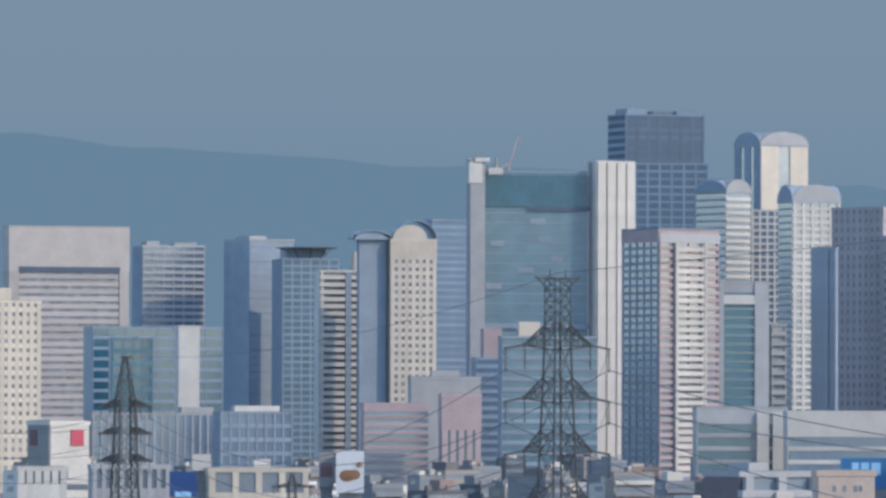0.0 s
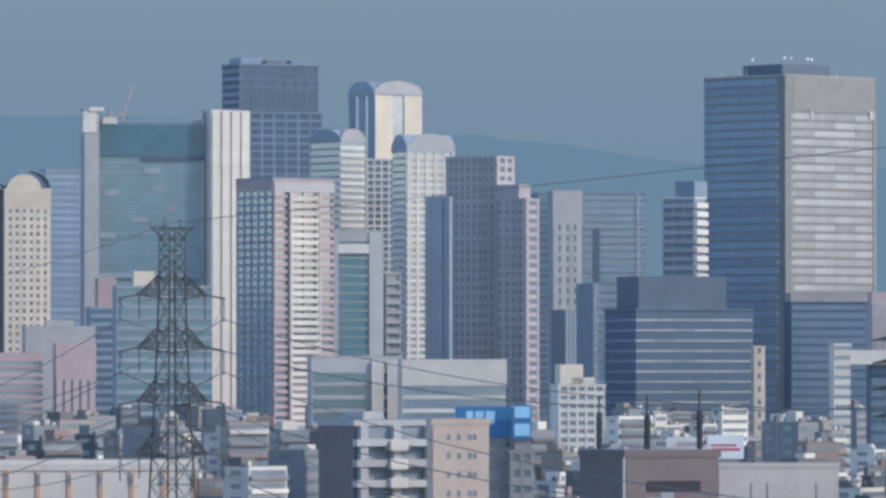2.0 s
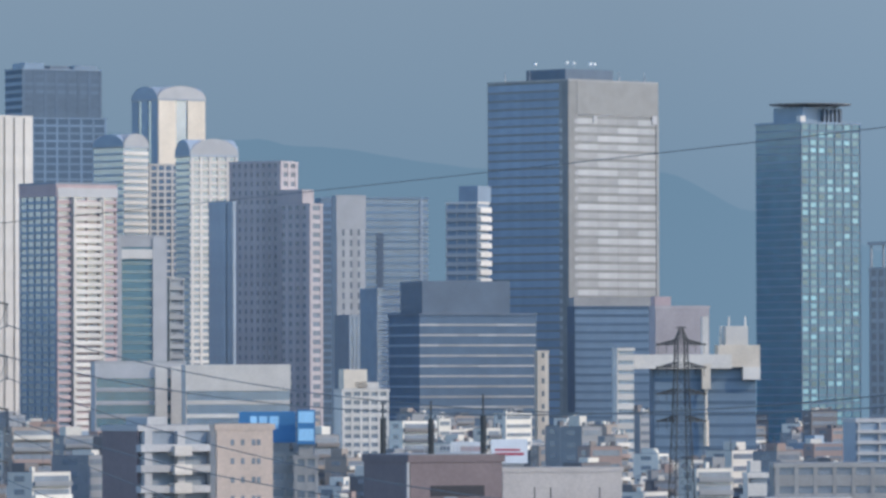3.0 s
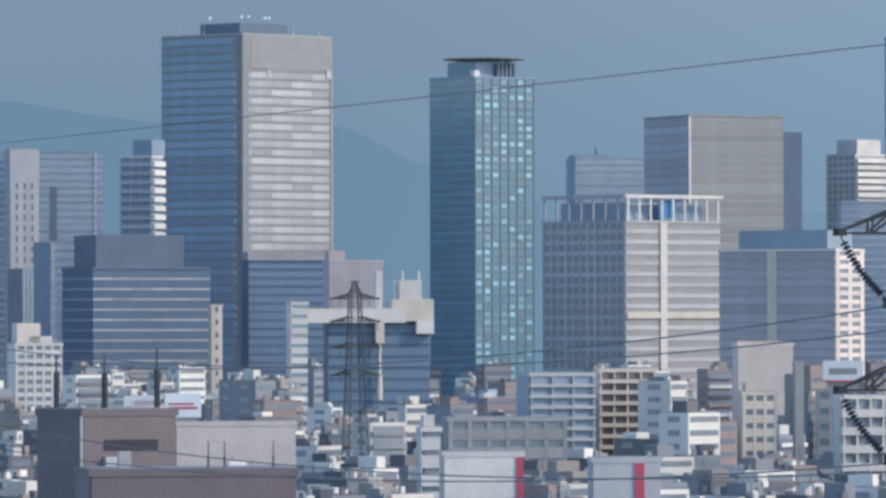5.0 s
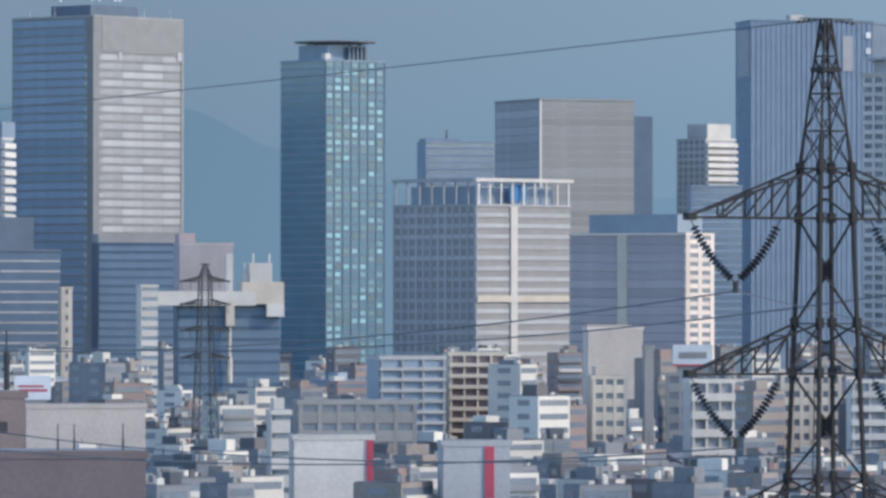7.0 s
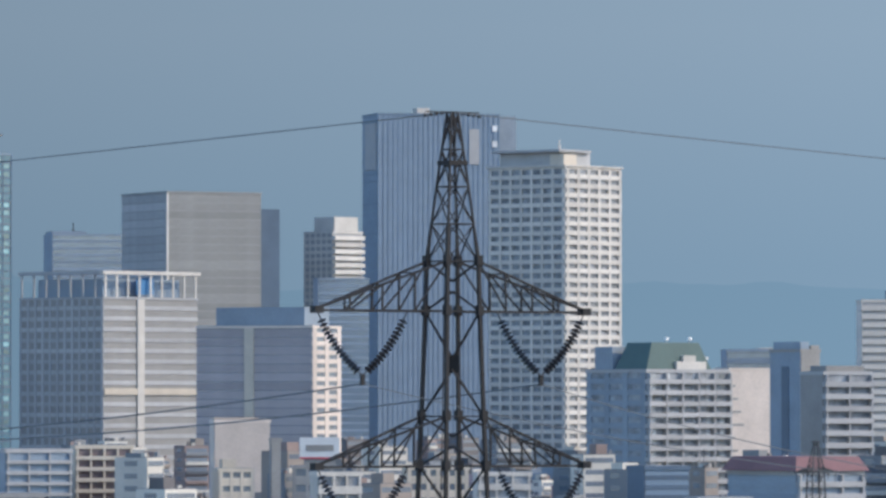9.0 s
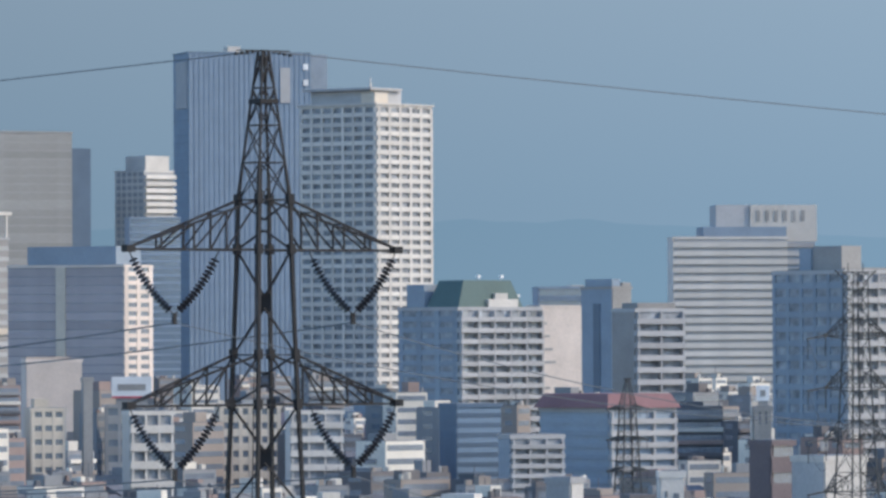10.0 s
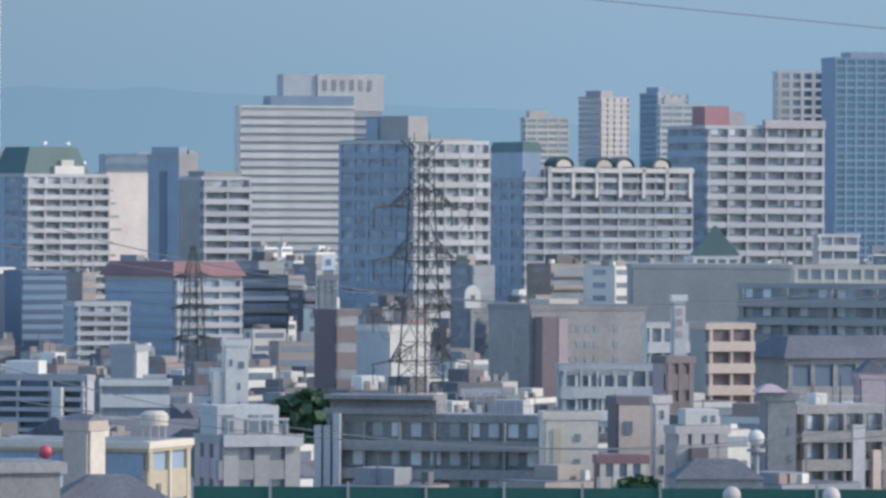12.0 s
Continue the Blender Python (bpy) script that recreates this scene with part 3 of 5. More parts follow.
corner("rounded_corner", 6.5, 0, H + .5, 1, PANEL, b)
for k in range(8, 40):
    corner("corner_band", 6.5, k * H / 44 + .3, k * H / 44 + 2.4, .98, BLINDS if k % 3 else PALE, b)
b = tower("shopping_hall", "wide pale hall with a white cornice", "shopping centre", 117.4, 2196.9, 2.9, 35.4, 13.0, 44.7, 8, WHITE, glass=GLASS, A=("bands", {"solid": .3}), crown=8, roof=PALE)
b = tower("shopping_hall", "pale blue glazed hall beside white stair shafts", "shopping centre", 87.8, 2228.3, 3.7, 31.0, 13.1, 46.1, 9, PALE, glass=GLASSTEAL, A=("bands", {"solid": .3}), crown=5)
for u in (20.5, 26):
    block("stair_shaft", WHITE, b, u, u + 4.2, -1.5, 3, 0, SIZE[-1][2] - 1)
b = tower("office_block", "pale banded office block with white roof hut", "office building", 23.0, 2499.9, 7.5, 37.3, 9.4, 74.1, 18, BLUEGREY, glass=OFFICEGLASS, A=("bands", {"solid": .4}), top=[(.18, .4, .1, .6, 6.5, CREAM)])
b = tower("office_block", "dark blue office block with a pink roof hut", "office building", 13.3, 2560.0, 7.7, 10.4, 12.9, 66.4, 20, SLATE, glass=GLASS, top=[(.3, 1, .1, .8, 12.5, PINK)])
b = tower("office_block", "pink tiled block with ribbon windows", "office building", -25.6, 2119.8, 8.7, 21.1, 8.0, 46.8, 18, PINK, glass=GLASS, A=("bands", {"solid": .5}), crown=2)
b = tower("office_block", "pink tiled block with tall dark slots", "office building", -0.1, 2100.0, 8.0, 12.6, 6.6, 49.8, 10, PINK, glass=GLASSDARK, A=("fins", {"bays": 4, "pier": 1.8}), crown=11)
b = tower("office_block", "plain grey green rendered office block", "office building", -10.6, 2180.0, 8.3, 23.6, 6.8, 55.9, 20, PALE, A=("blank",), top=[(.3, .7, .1, .6, 3, PALE)])
b = tower("department_store", "long white store with orange pilasters", "store", -16.9, 1299.9, 5.7, 45.2, 9.1, 22.3, 4, WHITE, glass=WHITE, A=("fins", {"bays": 7, "pier": .8, "wall": ORANGE, "out": .2}), crown=1.2)
for u in spaced(0.7, SIZE[-1][0] - .7, 7):
    for z in (4.2, 11):
        block("slot_window", GLASSDARK, b, u - .3, u + .3, -0.4, 0.2, SIZE[-1][2] - z, SIZE[-1][2] - z + 2.2)


# ---- mid-distance blocks ----
def cube_sign(label, x, y, z, w, h, d, body, marks):
    sg = thing("roof_sign", label, "sign", x, y, -math.degrees(math.atan2(x, y)), z)
    block("sign_box", body, sg, 0, w, 0, d, 0, h)
    for x0, x1, z0, z1, m in marks:
        block("sign_mark", m, sg, w * x0, w * x1, -0.06, 0.1, h * z0, h * z1)
    block("stand", GREY, sg, w * .1, w * .9, d * .2, d * .8, -h * .3, 0)
    p = sg.matrix_world @ Vector((-w * .15, -1.5, 0))
    tower("shop_block", "plain grey shop block below a roof sign", "shop", p.x, p.y, math.degrees(sg.rotation_euler.z), w * 1.3, d + 6, z - h * .3 - 1, 6, GREY, A=("grid", {"bays": max(2, round(w / 3)), "solid": .55}))
    return sg


s1 = cube_sign("white cube sign with orange leaf shape", -21.24, 1289.83, 26.72, 5.6, 8.3, 5, SIGNWHITE, [])
bm = bmesh.new()
for cx, cz, r in ((2.2, 3.4, 1.5), (3.6, 3.6, 1.3), (4.6, 5.6, .7)):
    ring = [bm.verts.new((cx + r * math.cos(a * math.pi / 8), -0.08, cz + r * .8 * math.sin(a * math.pi / 8))) for a in range(16)]
    bm.faces.new(ring)
bmesh.ops.solidify(bm, geom=bm.faces[:], thickness=0.06)
part("leaf_mark", bm, ORANGE, s1)
# Grey box and dull red mark: the cube sign's shaded side, done in colour.
cube_sign("shaded cube sign with red leaf shape", -24.72, 1295.76, 27.69, 3, 7, 5, GREY, [(.1, .9, .3, .7, REDROOF)])
# Grey flank and its duller red square are shaded copies of the front.
b = tower("store_block", "white block with dark red square marks", "store", -81.8, 1347.5, 38.5, 9.8, 7.8, 40.1, 6, WHITE, glass=WHITE, A=("blank",), B=("blank", {"wall": GREY}))
W, D, H = SIZE[-1]
block("square_mark", SIGNRED, b, W * .52, W * .85, -0.5, 0.2, H - 4.3, H - 1), block("square_mark", REDROOF, b, -0.5, .2, D * .55, D * .85, H - 4.3, H - 1)
b = tower("office_block", "low white block with small dark windows", "building", -81.8, 1247.3, 9.8, 9.4, 6.3, 31.2, 5, WHITE, A=("grid", {"bays": 5, "solid": .6, "pier": 1.2}))
b = tower("office_block", "grey block with tall dark windows", "building", -69.1, 1278.1, 9.1, 15.3, 6.4, 31.4, 5, PALE, A=("grid", {"bays": 8, "solid": .4, "pier": .8}))
b = tower("office_block", "low cream block with ribbon windows", "building", -44.7, 1239.2, 8.1, 19.2, 6.2, 31.1, 4, CREAM, A=("grid", {"bays": 4, "solid": .5, "pier": 1.2}), top=[(.45, .62, .1, .6, 2.5, WHITE)])
cube_sign("navy blue board with pale round mark", -51.86, 1228.91, 26.52, 5.2, 4.8, 1, NAVY, [(.2, .8, 0, .2, SIGNCYAN)])
cube_sign("white rooftop hut with grey stand", -48.14, 1244.07, 31.33, 3.6, 3.2, 3, WHITE, [])
b = tower("apartment_block", "tan apartment block with white balconies", "apartment building", 58.0, 998.3, 6.7, 8.8, 4.0, 32.5, 9, TAN, glass=TAN, A=("blank",))
for i, u in enumerate((2.2, 3.8, 5.5, 6.3)):
    for z in range(5):
        block("window", GLASSDARK, b, u, u + .55, -0.32, 0, SIZE[-1][2] - 2.4 - z * 2.9, SIZE[-1][2] - 1.5 - z * 2.9)
b = tower("apartment_block", "dark brown block with pale stepped balconies", "apartment building", 46.7, 1013.9, 22.4, 13.6, 13.2, 32.2, 10, PALE, glass=BLUEGREY, A=("balcony", {"bays": 2, "pier": 2.2, "out": .3, "solid": .35}), B=("blank", {"wall": BROWN}), top=[(.2, .45, .2, .8, 2.2, PALE)])
facade(b, "A", 3, 2, SIZE[-1][2] - 1, 10, "balcony", WHITE, u0=5.2, solid=.55, out=.45)
b = tower("apartment_block", "brown block with dark slots and roof antennas", "building", 70.2, 796.9, 20.0, 12.6, 13.1, 29.9, 7, BROWN, glass=BROWN, A=("blank",))
W, D, H = SIZE[-1]
# Flat dark strips stand in for the shade of recessed slots.
for z in (4.2, 7.6, 11):
    block("dark_slot", SLOT, b, W * .22, W * .8, -0.4, .1, H - z, H - z + 1.3)
block("drain_pipe", PALE, b, -0.6, -0.3, -0.6, -0.3, 0, H)
block("ac_unit", PALE, b, 2.6, 4.4, -1.2, -0.3, 0, H - 5)
for u, h in ((1, 7.6), (3.4, 7.6), (10.6, 8.4)):
    bm = bmesh.new()
    v = 10 if u == 1 else 1
    rod(bm, (u, v, H), (u, v, H + h), .13, 6)
    for k in range(3):
        a = 2.1 * k
        rod(bm, (u + .25 * math.cos(a), v + .25 * math.sin(a), H + h * .1), (u + .25 * math.cos(a), v + .25 * math.sin(a), H + h * .7), .15, 6)
    part("antenna", bm, STEEL, b)
bm = bmesh.new()
for k in range(14):
    rod(bm, (3 + .5 * k, 2, H + .9), (3 + .5 * k, 2, H + 2), .05)
rod(bm, (2.8, 2, H + 2), (9.8, 2, H + 2), .06)
part("roof_railing", bm, PALE, b)
cube_sign("long blue rooftop billboard with pale bars", 92.14, 1497.17, 25.76, 13.2, 7.2, 1.2, SIGNBLUE, [(.2, .32, .45, .85, SIGNCYAN), (.36, .5, .45, .85, SIGNCYAN), (.54, .7, .45, .85, SIGNCYAN)])
cube_sign("bright pale blue rooftop billboard", 105.25, 1491.29, 25.38, 4.2, 8, 3, SIGNBLUE, [(.08, .92, .62, .95, SIGNCYAN), (.08, .92, .1, .45, SIGNCYAN)])
cube_sign("white billboard with red bars", 160.48, 1591.93, 19.49, 9, 6, 1, SIGNWHITE, [(.1, .9, .34, .44, SIGNRED), (.1, .8, .52, .6, SIGNRED)])
cube_sign("white billboard with pale red bars", 152.37, 1612.82, 21.23, 8, 3.5, 1, SIGNWHITE, [(.3, .94, .3, .65, PINK)])
b = tower("commercial_hall", "low white windowless hall", "warehouse", 127.6, 1243.5, 2.1, 23.3, 4.7, 22.3, 3, STONE, glass=STONE, A=("blank",))
b = tower("office_block", "cream stacked block with roof huts", "building", 154.8, 1994.0, 5.6, 14.6, 13.2, 36.6, 14, WHITE, A=("grid", {"bays": 5, "solid": .5}), top=[(.05, .55, .1, .8, 7, CREAM), (.3, .8, .1, .8, 3, WHITE)])
b = tower("office_block", "dark slate office block with a low roof", "office building", 300.0, 2633.0, 3.5, 34.4, 16.1, 69.5, 20, BLUETILE, glass=TOWERBLUE, A=("bands", {"solid": .3, "out": .1}), top=[(.0, 1, .1, .9, 4.5, GREY)])
b = tower("civic_hall", "white hall framed by a sweeping white roof", "hall", 257.0, 2033.8, 0.8, 32.6, 9.0, 43.1, 12, BLUETILE, glass=TOWERBLUE, A=("bands", {"solid": .3, "out": .1}))
W, D, H = SIZE[-1]
block("roof_beam", WHITE, b, -9, W * .75, -3, 6, H + .5, H + 5)
block("roof_box", CREAM, b, W * .62, W + 1, -2.5, 6, H + 1, H + 8), block("roof_box", WHITE, b, W * .7, W * .92, -1, 5, H + 8, H + 14)
block("roof_stub", WHITE, b, W * .86, W + 1, -3, 4, H - 3, H + 1), block("side_wall", CREAM, b, W * .46, W * .54, -3.2, 4, H - 6, H + 2), mast(b, W * .5, -2, H - 24, 18, .45, CREAM, "support_pole"), block("mast_head", WHITE, b, W * .47, W * .53, -1, 2, H + 5, H + 17)
for u in (.66, .74, .9):
    mast(b, W * u, 1, H + 8, 9 if u > .7 else 6, .3, WHITE, "roof_mast")
b = tower("stair_block", "white stacked stair block with dark slots", "stair tower", 244.4, 2025.3, 5.1, 5.1, 6.9, 49.3, 16, WHITE, glass=GLASS, A=("bands", {"solid": .6, "out": .3}))
b = tower("office_block", "grey windowless block behind the white hall", "building", 314.0, 2480.2, 2.8, 21.1, 12.6, 67.8, 10, PURPLE, A=("blank",), top=[(.0, .3, .1, .8, 4.5, PINK)])
b = tower("office_tower", "blue glass tower with glinting window panes", "office building", 443.7, 2967.0, 29.5, 35.2, 34.0, 158.8, 44, TOWERBLUE, glass=TOWERGLASS, A=("grid", {"bays": 7, "solid": .18, "out": .15, "pier": .5, "wall": BLUETILE}), B=("bands", {"solid": .2, "out": .08}), top=[(.15, .8, .15, .8, 8, TOWERBLUE)])
rng = random.Random(5)
W, D, H = SIZE[-1]
bm = bmesh.new()
box(bm, 0.6, 3.6, -0.08, 0.2, 0, 2.0)
pane = mesh_of("pane", bm, PANE)
for i in range(4, 44):
    for j in range(7):
        if rng.random() < (.75 if j < 2 or j == 6 else .5):
            part("pane", pane, None, b, at=(j * (W - .5) / 7 + .25, 0, i * H / 44 + 1.1))
helipad(b, W * .5, D * .45, H + 7.8, 19.5, 1.4, PALE)
bm = bmesh.new()
for k in range(5):
    box(bm, W * .45 + k * 2.4, W * .45 + 1.4 + k * 2.4, D * .1 - .6, D * .1 + 1, H + 1, H + 7)
part("roof_louvre", bm, DARK, b)
block("beacon_box", WHITE, b, -.2, 2.8, -.2, 2.8, H + .9, H + 3.6)
b = tower("office_tower", "pale office tower under an open roof frame", "office building", 427.5, 2463.2, 32.2, 49.4, 48.7, 82.9, 20, PALE, glass=GREY, A=("bands", {"solid": .4, "wall": PALE}), B=("grid", {"bays": 11, "wall": PALE, "solid": .38, "pier": 1.3}))
W, D, H = SIZE[-1]
columns(b, "A", spaced(1, W - 1, 8), .9, H, H + 9.6, .2, WHITE, "roof_post")
columns(b, "B", spaced(5, D - 1, 6), .9, H, H + 9.6, .2, PALE, "roof_post")
block("roof_beam", WHITE, b, -1, W + 1, -1, 1.2, H + 9.6, H + 11), block("roof_beam", PALE, b, -1, 1.2, 1.2, D, H + 9.6, H + 11)
block("plant_screen", SLATE, b, 5, W - 4, 6, D - 5, H, H + 8), block("blue_sheet", SIGNBLUE, b, W * .38, W * .56, 1.5, 2, H + 2, H + 8.5)
block("centre_pier", WHITE, b, W * .35, W * .42, -0.9, .2, 0, H), block("ledge", CREAM, b, 0, W, -0.8, .2, H - 37, H - 34.5)
b = tower("office_tower", "large plain grey office tower with vertical joint", "office building", 560.1, 3049.0, 14.6, 49.9, 52.0, 144.0, 36, PANEL, glass=PANEL, A=("bands", {"solid": .82, "out": .12, "wall": PANEL}), B=("bands", {"wall": PALE, "solid": .9, "out": .1}))
W, D, H = SIZE[-1]
block("side_wing", BLUETILE, b, W + .4, W + 10.5, 1, D, 0, H - 7), block("corner_fin", WHITE, b, -.4, .5, -.5, .3, 0, H)
b = tower("office_tower", "dark hazy block with roof plant and crane", "office building", 563.3, 3403.7, 0.6, 37.4, 26.2, 133.0, 36, SLATE, glass=GLASS, A=("bands", {"solid": .4, "out": .1}), top=[(.0, .5, .1, .8, 2.5, SLATE)])
mast(b, 12, 5, SIZE[-1][2] + 1, 6, .3)
b = tower("apartment_tower", "slim pale apartment tower with rounded bright balconies", "apartment building", 648.0, 3081.0, 32.0, 19.8, 20.3, 126.2, 38, WHITE, glass=PALE, A=("balcony", {"out": .4, "solid": .6}), B=("grid", {"bays": 5, "wall": WHITE}), top=[(.1, .9, .05, .75, 8, WHITE)])
b = tower("office_block", "blue grey slab below the slim tower", "office building", 610.8, 2937.2, -3.7, 23.8, 15.1, 100.4, 30, SLATE, glass=GLASS, A=("bands", {"solid": .3, "out": .1}))
# Peach end and mauve flank put light and shade into the wall colours.
b = tower("office_block", "mauve block with a shaded flank and a lit pale pink end wall", "office building", 466.2, 2252.2, 53.3, 23.9, 45.8, 69.2, 22, PEACH, glass=GLASSDARK, A=("grid", {"bays": 2, "pier": 3.2, "solid": .5}), B=("bands", {"wall": PURPLE, "solid": .9, "out": .06}))
W, D, H = SIZE[-1]
block("pale_rib", CREAM, b, -.6, .2, D * .5, D * .58, 0, H)
block("upper_storey", BLUEGREY, b, 2, W - 1, 4, D * .85, H + .9, H + 7.5)
b = tower("hotel_block", "peach block above the low houses", "building", 357.1, 1866.1, -2.8, 16.3, 9.6, 36.3, 12, PEACH, A=("blank",), top=[(.0, .8, .1, .8, 1.5, TAN)])
cube_sign("white rooftop sign with grey bars", 341.33, 1665.38, 27.20, 10.5, 5.6, 1.5, SIGNWHITE, [(.15, .85, .35, .65, GREY), (0, 1, 0, .08, SIGNRED)])
b = tower("chimney", "tall grey concrete chimney stack", "chimney", 294.8, 1470.7, -3.3, 2.1, 1.9, 32.6, 3, GREY, glass=GREY, A=("blank",))
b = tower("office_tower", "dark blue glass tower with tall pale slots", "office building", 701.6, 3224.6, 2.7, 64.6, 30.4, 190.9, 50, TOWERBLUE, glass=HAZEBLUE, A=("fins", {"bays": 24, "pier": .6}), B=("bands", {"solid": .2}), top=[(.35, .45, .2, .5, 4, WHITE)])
W, D, H = SIZE[-1]
block("pale_slot", PALE, b, W * .75, W * .83, -.6, .3, H - 25, H - 7), block("pale_slot", PALE, b, -.5, .2, 2, D * .8, H - 28, H - 4)
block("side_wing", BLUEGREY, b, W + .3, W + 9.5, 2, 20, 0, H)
for z in (8, 16):
    block("roof_lamp", SIGNWHITE, b, W * .94, W * .98, -.7, 0, H - z, H - z + 3)
b = tower("apartment_tower", "tall white apartment tower with gridded balconies", "apartment building", 626.1, 2523.5, 38.1, 36.2, 39.0, 137.0, 36, WHITE, glass=RECESS, A=("grid", {"bays": 5, "pier": 1.6, "out": .9, "solid": .5}), B=("grid", {"bays": 7, "wall": WHITE, "out": .6, "pier": 1.2}))
W, D, H = SIZE[-1]
block("roof_slab", WHITE, b, -1, W + 1, -1, D + 1, H + .9, H + 1.7)
block("penthouse", PALE, b, 2, W * .6, 4, D * .9, H + 1.7, H + 7), block("penthouse", CREAM, b, .5, W * .25, 1, 8, H + 1.7, H + 6)
block("roof_deck", PALE, b, -1, W * .55, 2, D * .95, H + 7, H + 8), mast(b, 4, 6, H + 8, 4, .35, WHITE)
# B walls of these balcony blocks are coloured darker to carry shade.
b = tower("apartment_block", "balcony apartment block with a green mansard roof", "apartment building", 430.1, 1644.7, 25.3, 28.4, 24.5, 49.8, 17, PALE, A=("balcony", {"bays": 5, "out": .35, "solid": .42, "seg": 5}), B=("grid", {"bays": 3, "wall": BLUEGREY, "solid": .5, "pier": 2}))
windows(b, "A", SIZE[-1][0], SIZE[-1][2], 17, 6)
W, D, H = SIZE[-1]
prism(b, .5, W * .8, .5, D * .55, H + 1, H + 8, 3, 1.5, GREEN, "mansard_roof")
for u in (W * .3, W * .58, W * .78):
    block("roof_lamp", SIGNWHITE, b, u, u + .9, 2, 2.9, H + 8.6 if u < W * .6 else H + 3.5, H + 9.4 if u < W * .6 else H + 4.3), mast(b, u + .45, 2.45, H + 1, 7.7 if u < W * .6 else 2.6, .08, WHITE, "lamp_post")
block("roof_hut", WHITE, b, W * .36, W * .72, -.3, 5, H + .9, H + 3), block("roof_hut", WHITE, b, W * .45, W * .6, 0, 4, H + 3, H + 4.6)
# Blue grey puts the stair head's shade into its colour.
block("stair_head", BLUEGREY, b, 1, 7, D * .62, D * .92, H + .9, H + 7)
b = tower("office_block", "windowless pale pink rendered block", "building", 530.3, 1926.7, 10.0, 15.1, 10.1, 52.1, 14, PEACH, glass=PEACH, A=("blank",))
for k in range(9):
    block("grille", GREY, b, 1, 1.8 + (k % 4), -.4, .1, SIZE[-1][2] - 5 - k * 4, SIZE[-1][2] - 4.3 - k * 4)
b = tower("office_block", "dark blue flat block far behind", "office building", 636.1, 2314.2, -7.4, 17.2, 15.2, 61.6, 14, SLATE, glass=GLASS, top=[(.72, 1, .1, .8, 1.5, WHITE)])
b = tower("apartment_block", "dark grey block with twin stair heads", "apartment building", 510.5, 1778.2, 24.0, 7.0, 13.4, 56.5, 18, GREY, glass=GREY, A=("blank",), B=("blank", {"wall": SLATE}), top=[(.0, .45, .0, .9, 3, SLATE), (.55, 1, .0, .9, 2, GREY)])
block("dark_slot", DARK, b, -.5, .3, 5, 8, 5, SIZE[-1][2] - 4)
b = tower("apartment_block", "balcony apartment block with grey end wall", "apartment building", 488.9, 1680.3, 13.8, 14.7, 12.3, 49.5, 15, PALE, A=("balcony", {"bays": 2, "out": .35}), B=("blank", {"wall": GREY}), roof=GREY, top=[(.1, .9, .1, .8, 2.5, GREY)])
b = tower("hotel_tower", "wide pale tower with wavy continuous balconies", "hotel", 669.9, 2252.5, -8.6, 41.8, 13.4, 79.1, 26, WHITE, glass=PALE, A=("balcony", {"solid": .6, "out": .18}))
W, D, H = SIZE[-1]
block("side_bay", BLUEGREY, b, W + .1, W + 10.5, 3, 22, 0, H - 1)
bm = bmesh.new()
box(bm, W + .1, W + 10.6, 2.2, 4, 0, 1.7)
band = mesh_of("bay_band", bm, PALE)
for k in range(26):
    part("bay_band", band, None, b, at=(0, 0, k * H / 26))
block("setback", SLATE, b, W * .27, W, 1, 20, H + .9, H + 4.5)
block("roof_house", PALE, b, W * .39, W * .69, 4, 20, H + 4.5, H + 12.5)
block("roof_house", WHITE, b, W * .69, W + 11.5, 3.2, 20, H - .9, H + 12.5)
for k in range(6):
    block("slot", GREY, b, W * .74 + k * 3.3, W * .74 + k * 3.3 + 1.4, 3, 3.4, H + 6.5, H + 10.5)
# Blue grey flanks of the next three balcony blocks again stand for shade.
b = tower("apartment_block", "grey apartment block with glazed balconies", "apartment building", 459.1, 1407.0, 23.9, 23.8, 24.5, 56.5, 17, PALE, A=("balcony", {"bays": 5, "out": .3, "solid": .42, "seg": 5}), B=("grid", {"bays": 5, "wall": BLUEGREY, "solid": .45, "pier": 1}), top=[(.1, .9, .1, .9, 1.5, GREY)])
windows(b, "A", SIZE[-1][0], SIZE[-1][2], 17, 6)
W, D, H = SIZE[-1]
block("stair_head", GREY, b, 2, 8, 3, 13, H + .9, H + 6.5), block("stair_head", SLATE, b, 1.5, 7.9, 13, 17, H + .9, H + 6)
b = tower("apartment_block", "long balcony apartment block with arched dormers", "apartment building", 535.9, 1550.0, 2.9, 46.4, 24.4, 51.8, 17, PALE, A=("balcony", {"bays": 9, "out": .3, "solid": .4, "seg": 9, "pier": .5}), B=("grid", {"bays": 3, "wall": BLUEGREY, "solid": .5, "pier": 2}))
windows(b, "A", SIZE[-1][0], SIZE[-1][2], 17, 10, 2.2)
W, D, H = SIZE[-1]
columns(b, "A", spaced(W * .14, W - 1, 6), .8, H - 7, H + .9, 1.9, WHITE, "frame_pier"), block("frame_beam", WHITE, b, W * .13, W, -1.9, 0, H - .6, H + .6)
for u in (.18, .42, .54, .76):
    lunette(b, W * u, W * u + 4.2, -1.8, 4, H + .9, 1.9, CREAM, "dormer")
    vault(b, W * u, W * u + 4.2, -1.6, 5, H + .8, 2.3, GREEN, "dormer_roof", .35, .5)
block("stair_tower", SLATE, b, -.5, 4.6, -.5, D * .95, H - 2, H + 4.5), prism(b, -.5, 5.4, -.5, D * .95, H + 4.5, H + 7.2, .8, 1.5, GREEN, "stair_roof")
